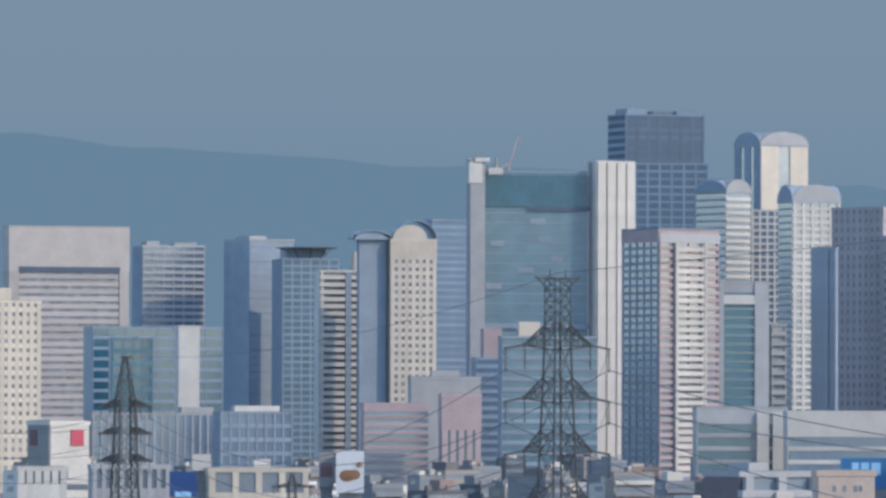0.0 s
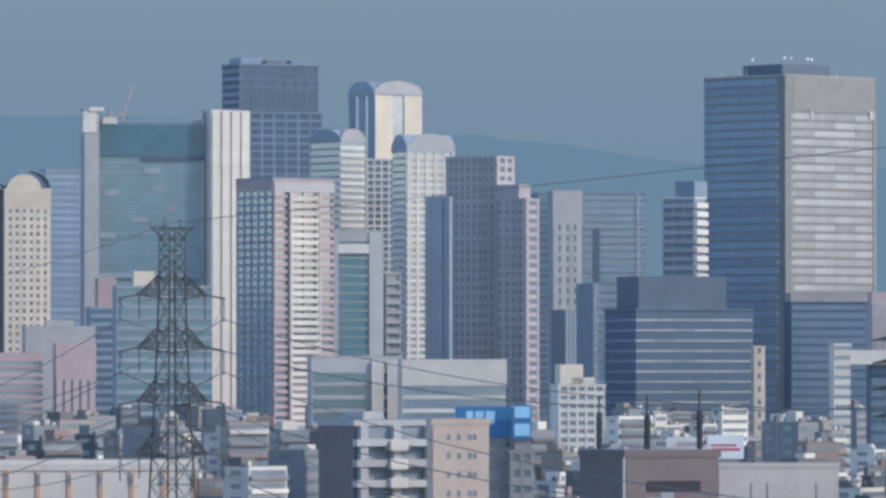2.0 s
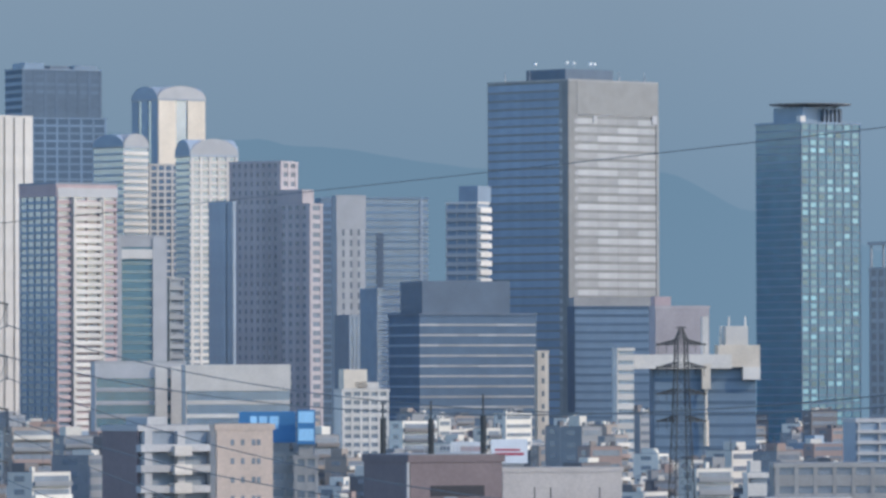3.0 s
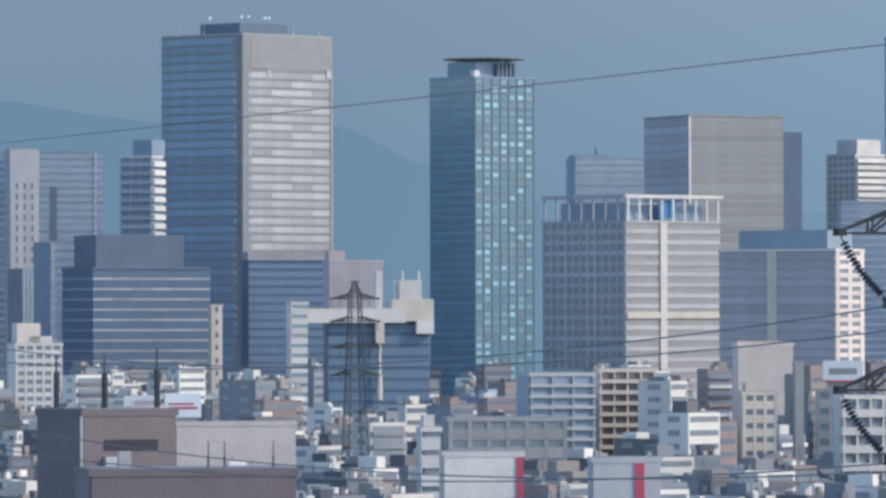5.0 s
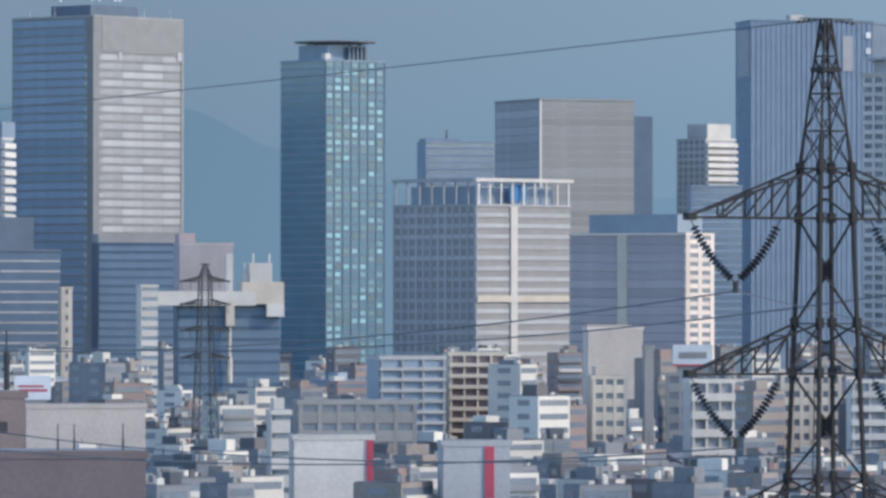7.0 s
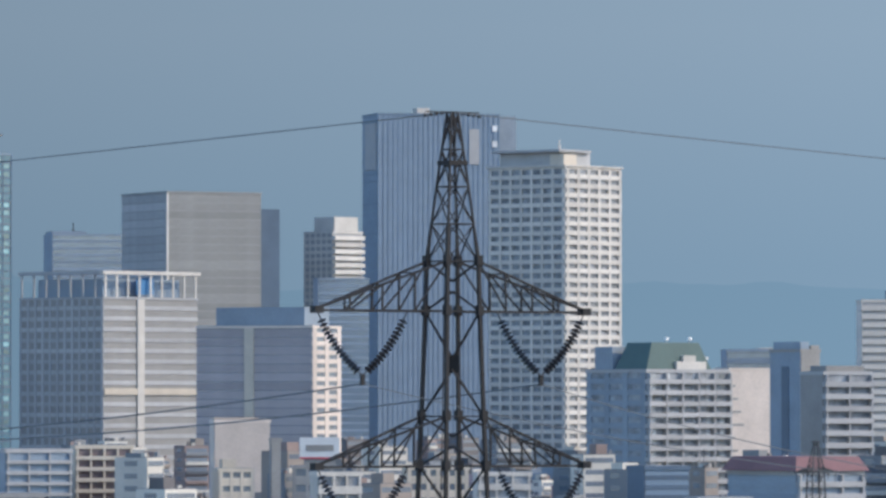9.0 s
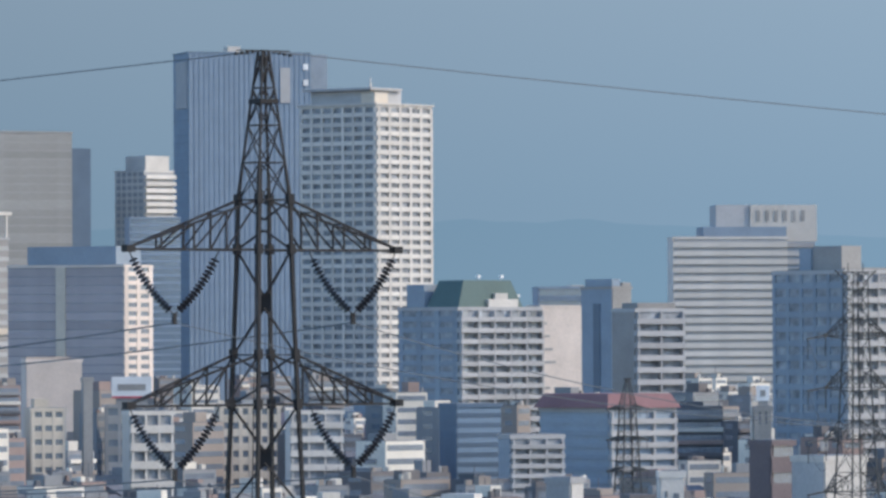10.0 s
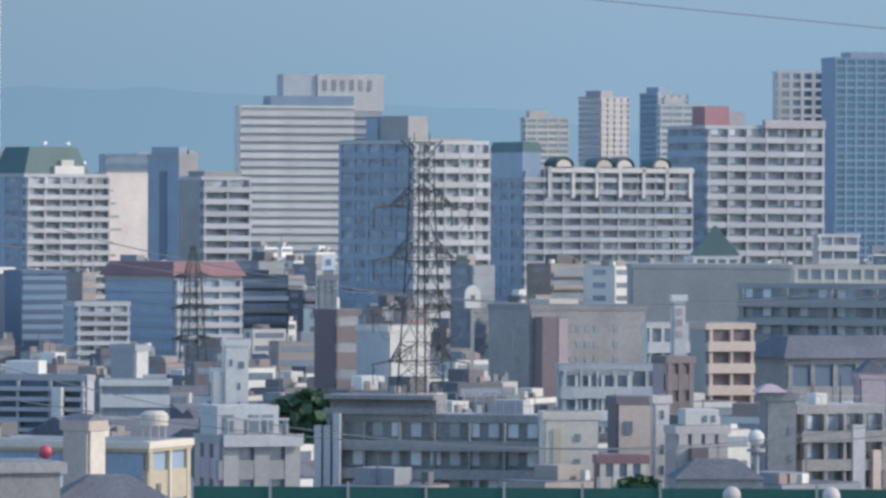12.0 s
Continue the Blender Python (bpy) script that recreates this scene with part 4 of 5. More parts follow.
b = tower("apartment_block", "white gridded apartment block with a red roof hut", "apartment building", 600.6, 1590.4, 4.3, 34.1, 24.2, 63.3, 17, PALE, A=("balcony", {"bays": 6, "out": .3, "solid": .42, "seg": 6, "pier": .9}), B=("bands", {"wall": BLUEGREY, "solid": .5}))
windows(b, "A", SIZE[-1][0], SIZE[-1][2], 17, 7, 2.0)
W, D, H = SIZE[-1]
block("roof_hut", RED, b, 1.5, 8.5, 4, 12, H + .9, H + 6), block("roof_hut", PURPLE, b, 8.6, 13, 4, 12, H + .9, H + 4.5)
block("top_beam", PURPLE, b, W * .48, W, -1.8, 0, H + .2, H + 2.4)
b = tower("apartment_tower", "white open framed tower top", "apartment building", 927.2, 2375.5, -13.3, 19.3, 12.8, 96.8, 28, WHITE, glass=GLASS, A=("grid", {"bays": 4, "out": .9, "pier": 1.4, "solid": .35}))
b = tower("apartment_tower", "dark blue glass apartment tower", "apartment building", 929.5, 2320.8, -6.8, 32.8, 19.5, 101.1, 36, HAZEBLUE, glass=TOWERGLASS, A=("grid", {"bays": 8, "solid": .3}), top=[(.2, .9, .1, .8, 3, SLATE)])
for spec in ((981.1, 2835.0, -9.1, 20.5, 12.1, 85.2, 30, CREAM), (1115.2, 3105.9, 20.2, 18.9, 17.1, 100.5, 34, PURPLE), (1159.6, 3142.9, 9.7, 18.6, 17.6, 103.3, 34, BLUEGREY), (1039.9, 2814.0, -10.3, 21.3, 9.1, 91.4, 30, WHITE)):
    tower("apartment_tower", "far hazy apartment tower with balconies", "apartment building", *spec[:7], spec[7], glass=GLASS, A=("balcony", {"bays": 4, "out": .2}), B=("bands",), top=[(.1, .5, .1, .8, 4, spec[7])], group="far apartment towers")
b = tower("house", "white house with a green pyramid roof", "house", 509.8, 1357.4, -10.6, 10.5, 4.4, 30.6, 5, WHITE, A=("grid", {"bays": 4, "solid": .6}))
W, D, H = SIZE[-1]
prism(b, -.2, W, -.5, D, H + .9, H + 7.5, W * .49, D * .49, GREEN, "pyramid_roof")
b = tower("apartment_block", "low white balcony block", "apartment building", 609.7, 1533.2, -11.7, 10.5, 6.6, 35.0, 10, WHITE, A=("balcony", {"bays": 3, "out": .2}))
b = tower("market_hall", "long grey brown flat hall", "hall", 445.6, 1221.3, -14.0, 32.9, 8.7, 29.7, 4, PANEL, glass=PANEL, A=("blank",), roof=PALE)
b = tower("office_block", "cream low block with ribbon windows", "building", 468.6, 1191.1, -15.5, 21.8, 6.4, 29.8, 6, CREAM, A=("grid", {"bays": 8, "solid": .6}))
b = tower("apartment_block", "long grey apartment block with walkways", "apartment building", 423.4, 1015.2, 49.4, 6.2, 33.6, 27.8, 9, PANEL, glass=RECESS, A=("blank",), B=("balcony", {"bays": 4, "out": .3, "solid": .42, "pier": 1.4}))
windows(b, "B", SIZE[-1][1], SIZE[-1][2], 9, 10, 1.4)
b = tower("office_block", "grey block with small square windows", "building", 347.6, 1001.4, 5.9, 20.8, 16.0, 24.6, 7, STAINED, glass=STAINED, A=("blank",), B=("blank", {"wall": STAINED}), top=[(.2, .45, .1, .6, 1.8, CREAM)])
for z in (3.6, 6.2, 8.8):
    for u in (6.5, 8.1, 9.7, 11.3, 15):
        block("window", GLASSDARK, b, u, u + .8, -.34, .1, SIZE[-1][2] - z, SIZE[-1][2] - z + 1.1)
    block("window", GLASSDARK, b, -.34, .1, 4, 5, SIZE[-1][2] - z, SIZE[-1][2] - z + 1.1)
block("slate_gable", BROWN, b, .5, 5, -3.5, -.4, 0, SIZE[-1][2] - 1), block("gable_flank", PINK, b, 3.4, 5.1, -3.6, -3.4, 0, SIZE[-1][2] - 1.2)
# Slate flank bands: shade coloured into the wall.
b = tower("apartment_block", "grey block with a long red brown roof", "apartment building", 385.6, 1345.8, 19.0, 17.3, 26.4, 25.9, 10, PALE, glass=SLATE, A=("balcony", {"bays": 3, "out": .25}), B=("bands", {"wall": SLATE}))
W, D, H = SIZE[-1]
prism(b, -1.2, W + 1, -1.2, D + 1, H + .9, H + 4, 1.5, 2, REDROOF, "hip_roof")
b = tower("house", "tall white house with a lower wing", "house", 250.5, 848.8, -12.5, 3.1, 4.5, 22.1, 7, WHITE, glass=WHITE, A=("blank",))
W, D, H = SIZE[-1]
block("lower_wing", WHITE, b, -1.7, -.3, 0, D, 0, H - 3.6)
for u, z, k in ((1.7, 3.1, .8), (.5, 2.8, .4), (1.6, 6, .4), (1.6, 8.6, .4), (.5, 10, .5)):
    block("window", GLASSDARK, b, u, u + k, -.32, .1, H - z, H - z + 1)
# The pale flank of this white block is shade given as wall colour.
b = tower("workshop", "white panelled block with a shaded pale flank", "building", 291.8, 904.1, 17.1, 7.3, 8.0, 23.0, 4, WHITE, glass=PALE, A=("blank",), B=("blank", {"wall": PALE}))
b = tower("house", "brown house with a shallow gable", "house", 299.5, 954.1, 22.6, 4.3, 5.2, 24.6, 6, BROWN, glass=GLASSDARK, A=("bands", {"solid": .6}), B=("blank", {"wall": BROWN}))
b = tower("apartment_block", "pinkish block with open balconies", "apartment building", 318.2, 841.9, 4.3, 7.0, 5.0, 24.4, 8, TAN, glass=BROWN, A=("balcony", {"bays": 2, "out": .2}), B=("blank", {"wall": GREY}))
b = tower("apartment_block", "white low block with pale canopy", "building", 292.6, 829.9, -13.4, 14.2, 4.4, 19.0, 5, PALE, A=("balcony", {"bays": 6, "out": .2}))
# The slate end wall is the shaded side, done by colour.
b = tower("apartment_block", "shaded balcony block among houses", "apartment building", 339.0, 1255.0, 4.9, 11.2, 6.7, 21.6, 11, PALE, A=("balcony", {"bays": 3, "out": .25}), B=("blank", {"wall": SLATE}))
b = tower("apartment_block", "plain dark slate block among houses", "building", 366.5, 1402.9, 10.4, 10.9, 9.0, 26.6, 12, BLUETILE, glass=TOWERBLUE, A=("bands", {"out": .1}))
b = tower("school_block", "grey concrete block with open walkways", "building", 244.0, 698.6, 58.8, 6.0, 25.1, 16.3, 5, STAINED, glass=STAINED, A=("blank",), B=("balcony", {"bays": 6, "out": .25, "solid": .36, "pier": .35}), roof=PALE)
windows(b, "B", SIZE[-1][1], SIZE[-1][2], 5, 11, 1.2, 1.6)
W, D, H = SIZE[-1]
for k in range(3):
    block("duct", PALE, b, -2.4, -1.5, D * .93 + k * 1.1, D * .93 + k * 1.1 + .8, 0, H + (1 if k == 0 else -.4))
block("upper_storey", STAINED, b, .2, W, D * .5, D, H + .9, H + 2.6), block("upper_slab", STAINED, b, -1.3, W, D * .5, D + .4, H + 2.6, H + 3.1), block("upper_rail", STAINED, b, -1.3, -1.1, D * .5, D + .4, H + .9, H + 1.6)
for k in range(5):
    rod_frame = bmesh.new()
    v = 1 + k * 2.3
    rod(rod_frame, (.3, v, H + .9), (.3, v, H + 3.4), .06), rod(rod_frame, (.3, v + 1.4, H + .9), (.3, v + 1.4, H + 3.4), .06), rod(rod_frame, (.3, v, H + 3.4), (.3, v + 1.4, H + 3.4), .06)
    part("roof_frame", rod_frame, PALE, b)
W, D, H = SIZE[-1]
bm = bmesh.new()
for k in range(26):
    rod(bm, (.4, .6 + k * .9, H + .9), (.4, .6 + k * .9, H + 2), .04)
rod(bm, (.4, .4, H + 2), (.4, 23.3, H + 2), .05)
part("roof_railing", bm, PALE, b)
block("roof_hut", PALE, b, 1, W * .8, D * .1, D * .25, H + .9, H + 2.6)
b = tower("apartment_block", "cream stair block with an ochre stripe", "building", 237.7, 679.6, -11.3, 5.9, 3.6, 17.4, 5, CREAM, glass=CREAM, A=("blank",))
block("ochre_stripe", YELLOW, b, .8, 1.7, -.4, .1, 2, SIZE[-1][2] - 1)
for z in (SIZE[-1][2] - 2.4, SIZE[-1][2] - 5.2, SIZE[-1][2] - 8):
    block("window", GLASSDARK, b, 3.2, 3.9, -.35, .1, z, z + .8)
b = tower("house", "ochre flat roofed house", "house", 162.8, 577.5, 54.3, 11.4, 15.8, 18.0, 4, YELLOW, glass=SLATE, A=("grid", {"bays": 2, "solid": .6, "pier": 1}), B=("bands", {"wall": CREAM, "solid": .35}))
bm = bmesh.new()
W, D, H = SIZE[-1]
disc(bm, (6, 1.4, H + 2.3), 1.3, 1.0, 16), disc(bm, (6, 1.4, H + 3.3), 1.3, .35, 16, .9)
for a in range(4):
    rod(bm, (6 + 1.1 * math.cos(a * 1.57), 1.4 + 1.1 * math.sin(a * 1.57), H + .9), (6 + 1.1 * math.cos(a * 1.57), 1.4 + 1.1 * math.sin(a * 1.57), H + 2.3), .09)
part("water_tank", bm, CREAM, b), block("drain_pipe", CREAM, b, 5.2, 5.5, -.5, -.2, 0, H), block("window", GLASSDARK, b, 2, 3, -.4, .1, H - 4, H - 3)
block("roof_coping", CREAM, b, -.5, W + .5, -.5, D + .5, H + .3, H + .95)
# Tan walls with a cream front: the shaded and lit sides, by colour.
b = tower("stair_house", "grey rendered stair house with flat top", "stair house", 155.0, 569.3, 34.8, 2.1, 2.8, 20.3, 3, TAN, glass=TAN, A=("blank", {"wall": CREAM}))
prism(b, -.3, 2.3, -.3, 3, 21.2, 21.8, 1.1, .2, TILES, "stair_roof")
b = tower("house", "dark roofed house beside a tank", "house", 134.1, 523.1, 5.6, 6.1, 6.9, 18.4, 4, STAINED, glass=STAINED, A=("bands",))
b = tower("house", "blue grey house with open roof frame", "house", 180.8, 613.9, 3.6, 8.1, 7.1, 17.3, 5, GREY, glass=GLASSDARK, A=("grid", {"bays": 2, "solid": .55, "pier": 1.6, "out": .5}), B=("grid", {"bays": 2, "wall": PINK, "solid": .6, "pier": 1.6}))
W, D, H = SIZE[-1]
block("upper_storey", PALE, b, .1, 6.6, 1.6, D - .5, H + .9, H + 3.8), block("balcony_rail", PALE, b, -.2, W + .1, -1.2, -1.0, H - .2, H + 1)
for u in (.7, 3.4, 4.9):
    block("window", GLASSDARK, b, u, u + 1.1, 1.5, 1.7, H + 1.2, H + 2.9)
block("frame_beam", PALE, b, .2, 6.8, -.9, -.7, H + 2.4, H + 2.6)
columns(b, "A", spaced(.4, 6.6, 3), .12, H, H + 2.4, .8, PALE, "frame_post")
b = tower("house", "small house with dark red panels", "house", 223.1, 621.1, -11.8, 4.8, 2.5, 14.8, 5, REDROOF, A=("grid", {"bays": 3, "solid": .55, "pier": .6, "wall": CREAM}))
b = tower("store", "white store with a red end stripe", "store", 150.3, 1039.2, -2.2, 12.9, 5.3, 20.0, 4, WHITE, glass=WHITE, A=("blank",))
block("red_stripe", SIGNRED, b, SIZE[-1][0] - 1.1, SIZE[-1][0], -.5, .2, 3, SIZE[-1][2])
b = tower("store", "grey store with a red corner mark", "store", 165.9, 986.1, -3.6, 10.4, 5.9, 20.0, 4, PALE, glass=PALE, A=("blank",))
block("red_mark", SIGNRED, b, SIZE[-1][0] * .62, SIZE[-1][0] * .76, -.5, .2, SIZE[-1][2] - 8, SIZE[-1][2])
# Slate on the flank is there for its shade.
b = tower("apartment_block", "dark balcony block with glinting stair windows", "apartment building", 234.4, 1481.6, 6.0, 15.6, 11.2, 30.1, 12, PALE, glass=SLATE, A=("balcony", {"bays": 3, "out": .2, "solid": .3}), B=("blank", {"wall": SLATE}))
b = tower("apartment_block", "brown banded balcony block", "apartment building", 253.6, 1498.7, -1.6, 13.4, 6.7, 30.9, 12, CREAM, glass=BROWN, A=("balcony", {"bays": 4, "out": .2, "solid": .35}))
b = tower("office_block", "long grey block with ribbon windows", "building", 187.0, 1286.5, -2.3, 23.9, 8.8, 22.4, 6, GREY, A=("grid", {"bays": 6, "solid": .6, "pier": .8}))
b = tower("house", "white stacked house with roof hut", "house", 160.8, 1138.7, -0.0, 3.2, 5.8, 22.6, 7, WHITE, A=("bands", {"solid": .7}), top=[(.1, .7, .1, .8, 3, WHITE)])
b = tower("apartment_wing", "brown lower wing with a flat parapet", "building", 68.1, 762.0, 2.9, 24.5, 12.1, 23.2, 5, BROWN, glass=BROWN, A=("blank",))
W, D, H = SIZE[-1]
for u in (.58, .66, .9):
    mast(b, W * u, 1.5, H + .9, 3.2, .07, STEEL, "roof_pole")
block("ac_unit", PALE, b, W * .14, W * .2, 1, 2.4, H + .9, H + 3)
b = tower("apartment_block", "dark balcony block with pale stair towers", "apartment building", 262.3, 965.0, 56.8, 3.4, 26.8, 14.3, 9, PALE, glass=DARK, A=("blank",), B=("balcony", {"bays": 5, "out": .25, "solid": .4}))
W, D, H = SIZE[-1]
for f in (.12, .58):
    block("stair_tower", WHITE, b, -2.4, -.3, D * f, D * f + 1.6, 0, H - 1)
block("roof_hut", WHITE, b, 1, 5, D * .3, D * .5, H + .9, H + 3)
b = tower("shop_block", "low white block with shaded balconies", "shop", 345.0, 938.6, -10.2, 8.2, 4.0, 22.8, 6, WHITE, A=("balcony", {"bays": 4, "out": .2}))
b = tower("sign_tower", "slim white vertical sign tower", "sign", 322.6, 866.9, -12.4, 1.6, 1.7, 28.0, 6, WHITE, glass=WHITE, A=("blank",))
for k in range(3):
    block("pink_mark", PINK, b, .3, 1.2, -.35, .1, SIZE[-1][2] - 2 - k * 1.6, SIZE[-1][2] - 1 - k * 1.6)
b = tower("temple_hall", "broad hall under a dark tiled hip roof", "hall", 339.6, 865.8, 3.6, 22.1, 13.6, 18.9, 3, STAINED, glass=DARK, A=("grid", {"bays": 6, "solid": .5}))
prism(b, -1, SIZE[-1][0] + 1, -1, SIZE[-1][1] + 1, SIZE[-1][2] + .9, SIZE[-1][2] + 4, 3, 5, TILES, "hip_roof")
b = tower("house", "brick brown house with a curved eave", "house", 292.1, 787.6, 14.6, 4.1, 2.8, 21.0, 6, BROWN, glass=BROWN, A=("grid", {"bays": 2, "solid": .6}), B=("blank", {"wall": PINK}))
b = tower("apartment_block", "creamy stacked block behind the pylon", "apartment building", 325.6, 1464.2, -4.5, 14.3, 6.6, 26.2, 8, CREAM, A=("grid", {"bays": 6, "solid": .55, "pier": .9}))
b = tower("apartment_block", "creamy block with stepped balconies", "apartment building", 330.3, 1411.9, -5.2, 11.8, 7.3, 25.2, 8, WHITE, A=("balcony", {"bays": 3, "out": .2}))
b = tower("apartment_block", "white terraced block with roof gables", "apartment building", 274.9, 1321.7, 3.2, 9.2, 5.9, 26.2, 7, WHITE, A=("balcony", {"bays": 3, "out": .2}))
b = tower("office_block", "cream stepped block with a roof hut", "building", 283.0, 1473.1, -0.9, 8.0, 7.6, 25.6, 8, CREAM, A=("grid", {"bays": 3, "solid": .6}), top=[(.1, .5, .1, .7, 3, CREAM)])
cube_sign("small white square sign on a pillar", 326.95, 1050.29, 30.76, 2.2, 2.6, .5, SIGNWHITE, [(.3, .7, .3, .7, GREY)])
PX, PY, PZ = 326.48, 1051.48, 23.06
block("shaft", WHITE, thing("sign_pillar", "white tall pillar below a sign", "pillar", PX, PY, 0), 0, 1.3, .2, .8, 0, PZ + 7.5)

# roofs and stair heads near the green net
# White end and pale flank: lit and shaded sides made by colour.
b = tower("roof_box", "box house with a shaded pale flank and a lit white end", "house", 257.6, 920.0, 28, 2.4, 5.0, 19.9, 4, PALE, glass=PALE, A=("blank", {"wall": WHITE}), B=("blank", {"wall": PALE}))
b = tower("shop_block", "low white block under a box house", "shop", 246.1, 896.8, -15.6, 9.8, 6, 15.4, 5, WHITE, A=("bands", {"solid": .6}), top=[(.6, .95, .1, .6, 1.6, PALE)])
b = tower("shop_block", "white hall roof with a dark opening", "hall", 252.4, 978.0, -14.6, 6.2, 5, 15.7, 4, WHITE, glass=WHITE, A=("blank",))
block("opening", SLOT, b, 1.5, 4.4, -.4, .2, 12.6, 14.2)
b = tower("stair_tower", "tall grey windowless stair wall", "stair tower", 253.6, 652.4, -14, 3.1, 5, 20.2, 6, STAINED, glass=STAINED, A=("blank",))
for z in (16.5, 13.5, 10.5):
    block("slot_window", GLASSDARK, b, 2.3, 2.7, -.35, .1, z, z + .9)
prism(b, -1.2, 2.2, -.8, 5, 21.1, 21.9, 1.2, 1.6, PINK, "curved_eave")
b = tower("apartment_block", "grey balcony block with open stairs and roof tanks", "apartment building", 258.9, 656.8, 8, 10.4, 8, 18.6, 6, STAINED, glass=RECESS, A=("balcony", {"bays": 4, "out": .3, "solid": .4, "pier": .6}), roof=PALE)
windows(b, "A", 10.4, 18.6, 6, 5, 1.2, 1.6)
W, D, H = SIZE[-1]
block("stair_head", WHITE, b, 2.8, 4.2, 1, 3, H + .9, H + 2.2), block("roof_duct", PALE, b, 6, 7.5, -1.6, -.4, 4, H - 1.2), block("stair_flight", TAN, b, 8.4, 9.4, -1.9, -.6, 2, H - 4)
bm = bmesh.new()
for k in range(12):
    rod(bm, (.3 + k * .9, .2, H + .9), (.3 + k * .9, .2, H + 1.9), .04)
rod(bm, (.3, .2, H + 1.9), (10.2, .2, H + 1.9), .05)
part("roof_railing", bm, PALE, b), mast(b, 7.6, 4, H + .9, 3.2, .06, STEEL, "roof_pole")
b = tower("house", "brown flat house with a blank wall", "house", 259.0, 714.5, -8, 4.4, 5, 18.0, 6, BROWN, glass=BROWN, A=("blank", {"wall": TAN}))
block("dark_window", GLASSDARK, b, .6, 1.6, -.4, .1, 14.5, 16)
b = tower("stair_tower", "slim pinkish stair tower with round windows", "stair tower", 259.6, 703.6, -12, 1.6, 2.2, 18.4, 6, PEACH, glass=PEACH, A=("blank",))
for z in (16.6, 12.6, 10.2):
    block("slot_window", GLASSDARK, b, .55, .95, -.35, .1, z, z + 1)
b = tower("house", "pinkish stacked house with a white top storey", "house", 258.6, 693.4, -6, 5.8, 5, 15.2, 5, STONE, A=("grid", {"bays": 3, "solid": .6, "pier": 1.1}))
# The wing's shade is put into its brown colour.
block("top_storey", WHITE, b, 1, 4.9, .4, 4, 16.1, 18), block("window", GLASSDARK, b, 3, 3.5, .3, .5, 16.5, 17.3), block("window", GLASSDARK, b, 4, 4.5, .3, .5, 16.5, 17.3), block("shaded_wing", BROWN, b, 1.2, 3.2, -1.6, -.3, 0, 13.6)
b = tower("house", "low house under a dark sloping roof", "house", 223.7, 599.6, -14, 8.0, 6, 13.2, 4, STAINED, A=("grid", {"bays": 4, "solid": .6}))
prism(b, -.6, 8.6, -.8, 6.5, 14.1, 16, 2.5, 3, TILES, "tiled_roof")
b = tower("house", "low house under a dark tiled roof", "house", 141.1, 526.4, -8, 8.5, 6, 15.2, 4, TAN, A=("grid", {"bays": 3, "solid": .6}))
prism(b, -.6, 9.1, -.8, 6.5, 16.1, 18, 3.2, 3, TILES, "tiled_roof")
b = tower("stair_tower", "narrow white stair wall beside a dark roof", "stair tower", 143.9, 541.2, -9, 1.1, 2, 17.6, 5, WHITE, glass=WHITE, A=("blank",))
b = tower("house", "pink gabled house above dark roofs", "house", 338.2, 834.0, -12, 3.3, 5, 17.6, 5, PINK, glass=PINK, A=("blank",))
prism(b, -.4, 3.7, -.5, 5.2, 18.5, 20.2, 1.9, .3, TILES, "gable_roof")
b = tower("shop_block", "low grey block with a pale canopy edge", "shop", 292.5, 830.0, -16, 9.6, 5, 18.4, 6, GREY, A=("balcony", {"bays": 5, "out": .2, "wall": WHITE}), roof=WHITE)

# white keyhole-shaped sign, ball-topped water tower and red balloon-like ball
KX = (318.32, 947.98, 25.82)
sg = thing("keyhole_sign", "white rounded sign with dark square centre", "sign", *KX[:2], 0, KX[2])
block("sign_board", WHITE, sg, 0, 2.5, 0, .4, 0, 2), lunette(sg, 0, 2.5, 0, .4, 2, 1.5, WHITE, "sign_top")
block("sign_mark", BROWN, sg, .9, 1.6, -.05, .1, 1.1, 2), block("stand", GREY, sg, 1, 1.5, .1, .3, -sg.location.z, 0)


def ball(name, label, cat, x, y, z, r, material, foot):
    th = thing(name, label, cat, x, y, 0, 0)
    bm = bmesh.new()
    bmesh.ops.create_uvsphere(bm, u_segments=20, v_segments=12, radius=r, matrix=Matrix.Translation((0, 0, z)))
    part("ball", bm, material, th)
    bm = bmesh.new()
    rod(bm, (0, 0, 0), (0, 0, z - r * .8), r * foot, 10), disc(bm, (0, 0, z - r * 1.6), r * 1.1, r * .35, 16)
    part("post", bm, GREY, th)


ball("water_tower", "white ball water tank on a grey post", "water tower", 234.46, 606.24, 17.84, .85, WHITE, .35)
for x, y, z in ((167.9, 439.0, 20.2), (174.6, 436.3, 20.2)):
    ball("tank_dome", "cream round tank behind a green net", "tank", x, y, z - .4, .66, STONE, .4)
ball("ball_sign", "red ball on a thin post", "sign", 153.76, 579.96, 18.01, .65, SIGNRED, .15)


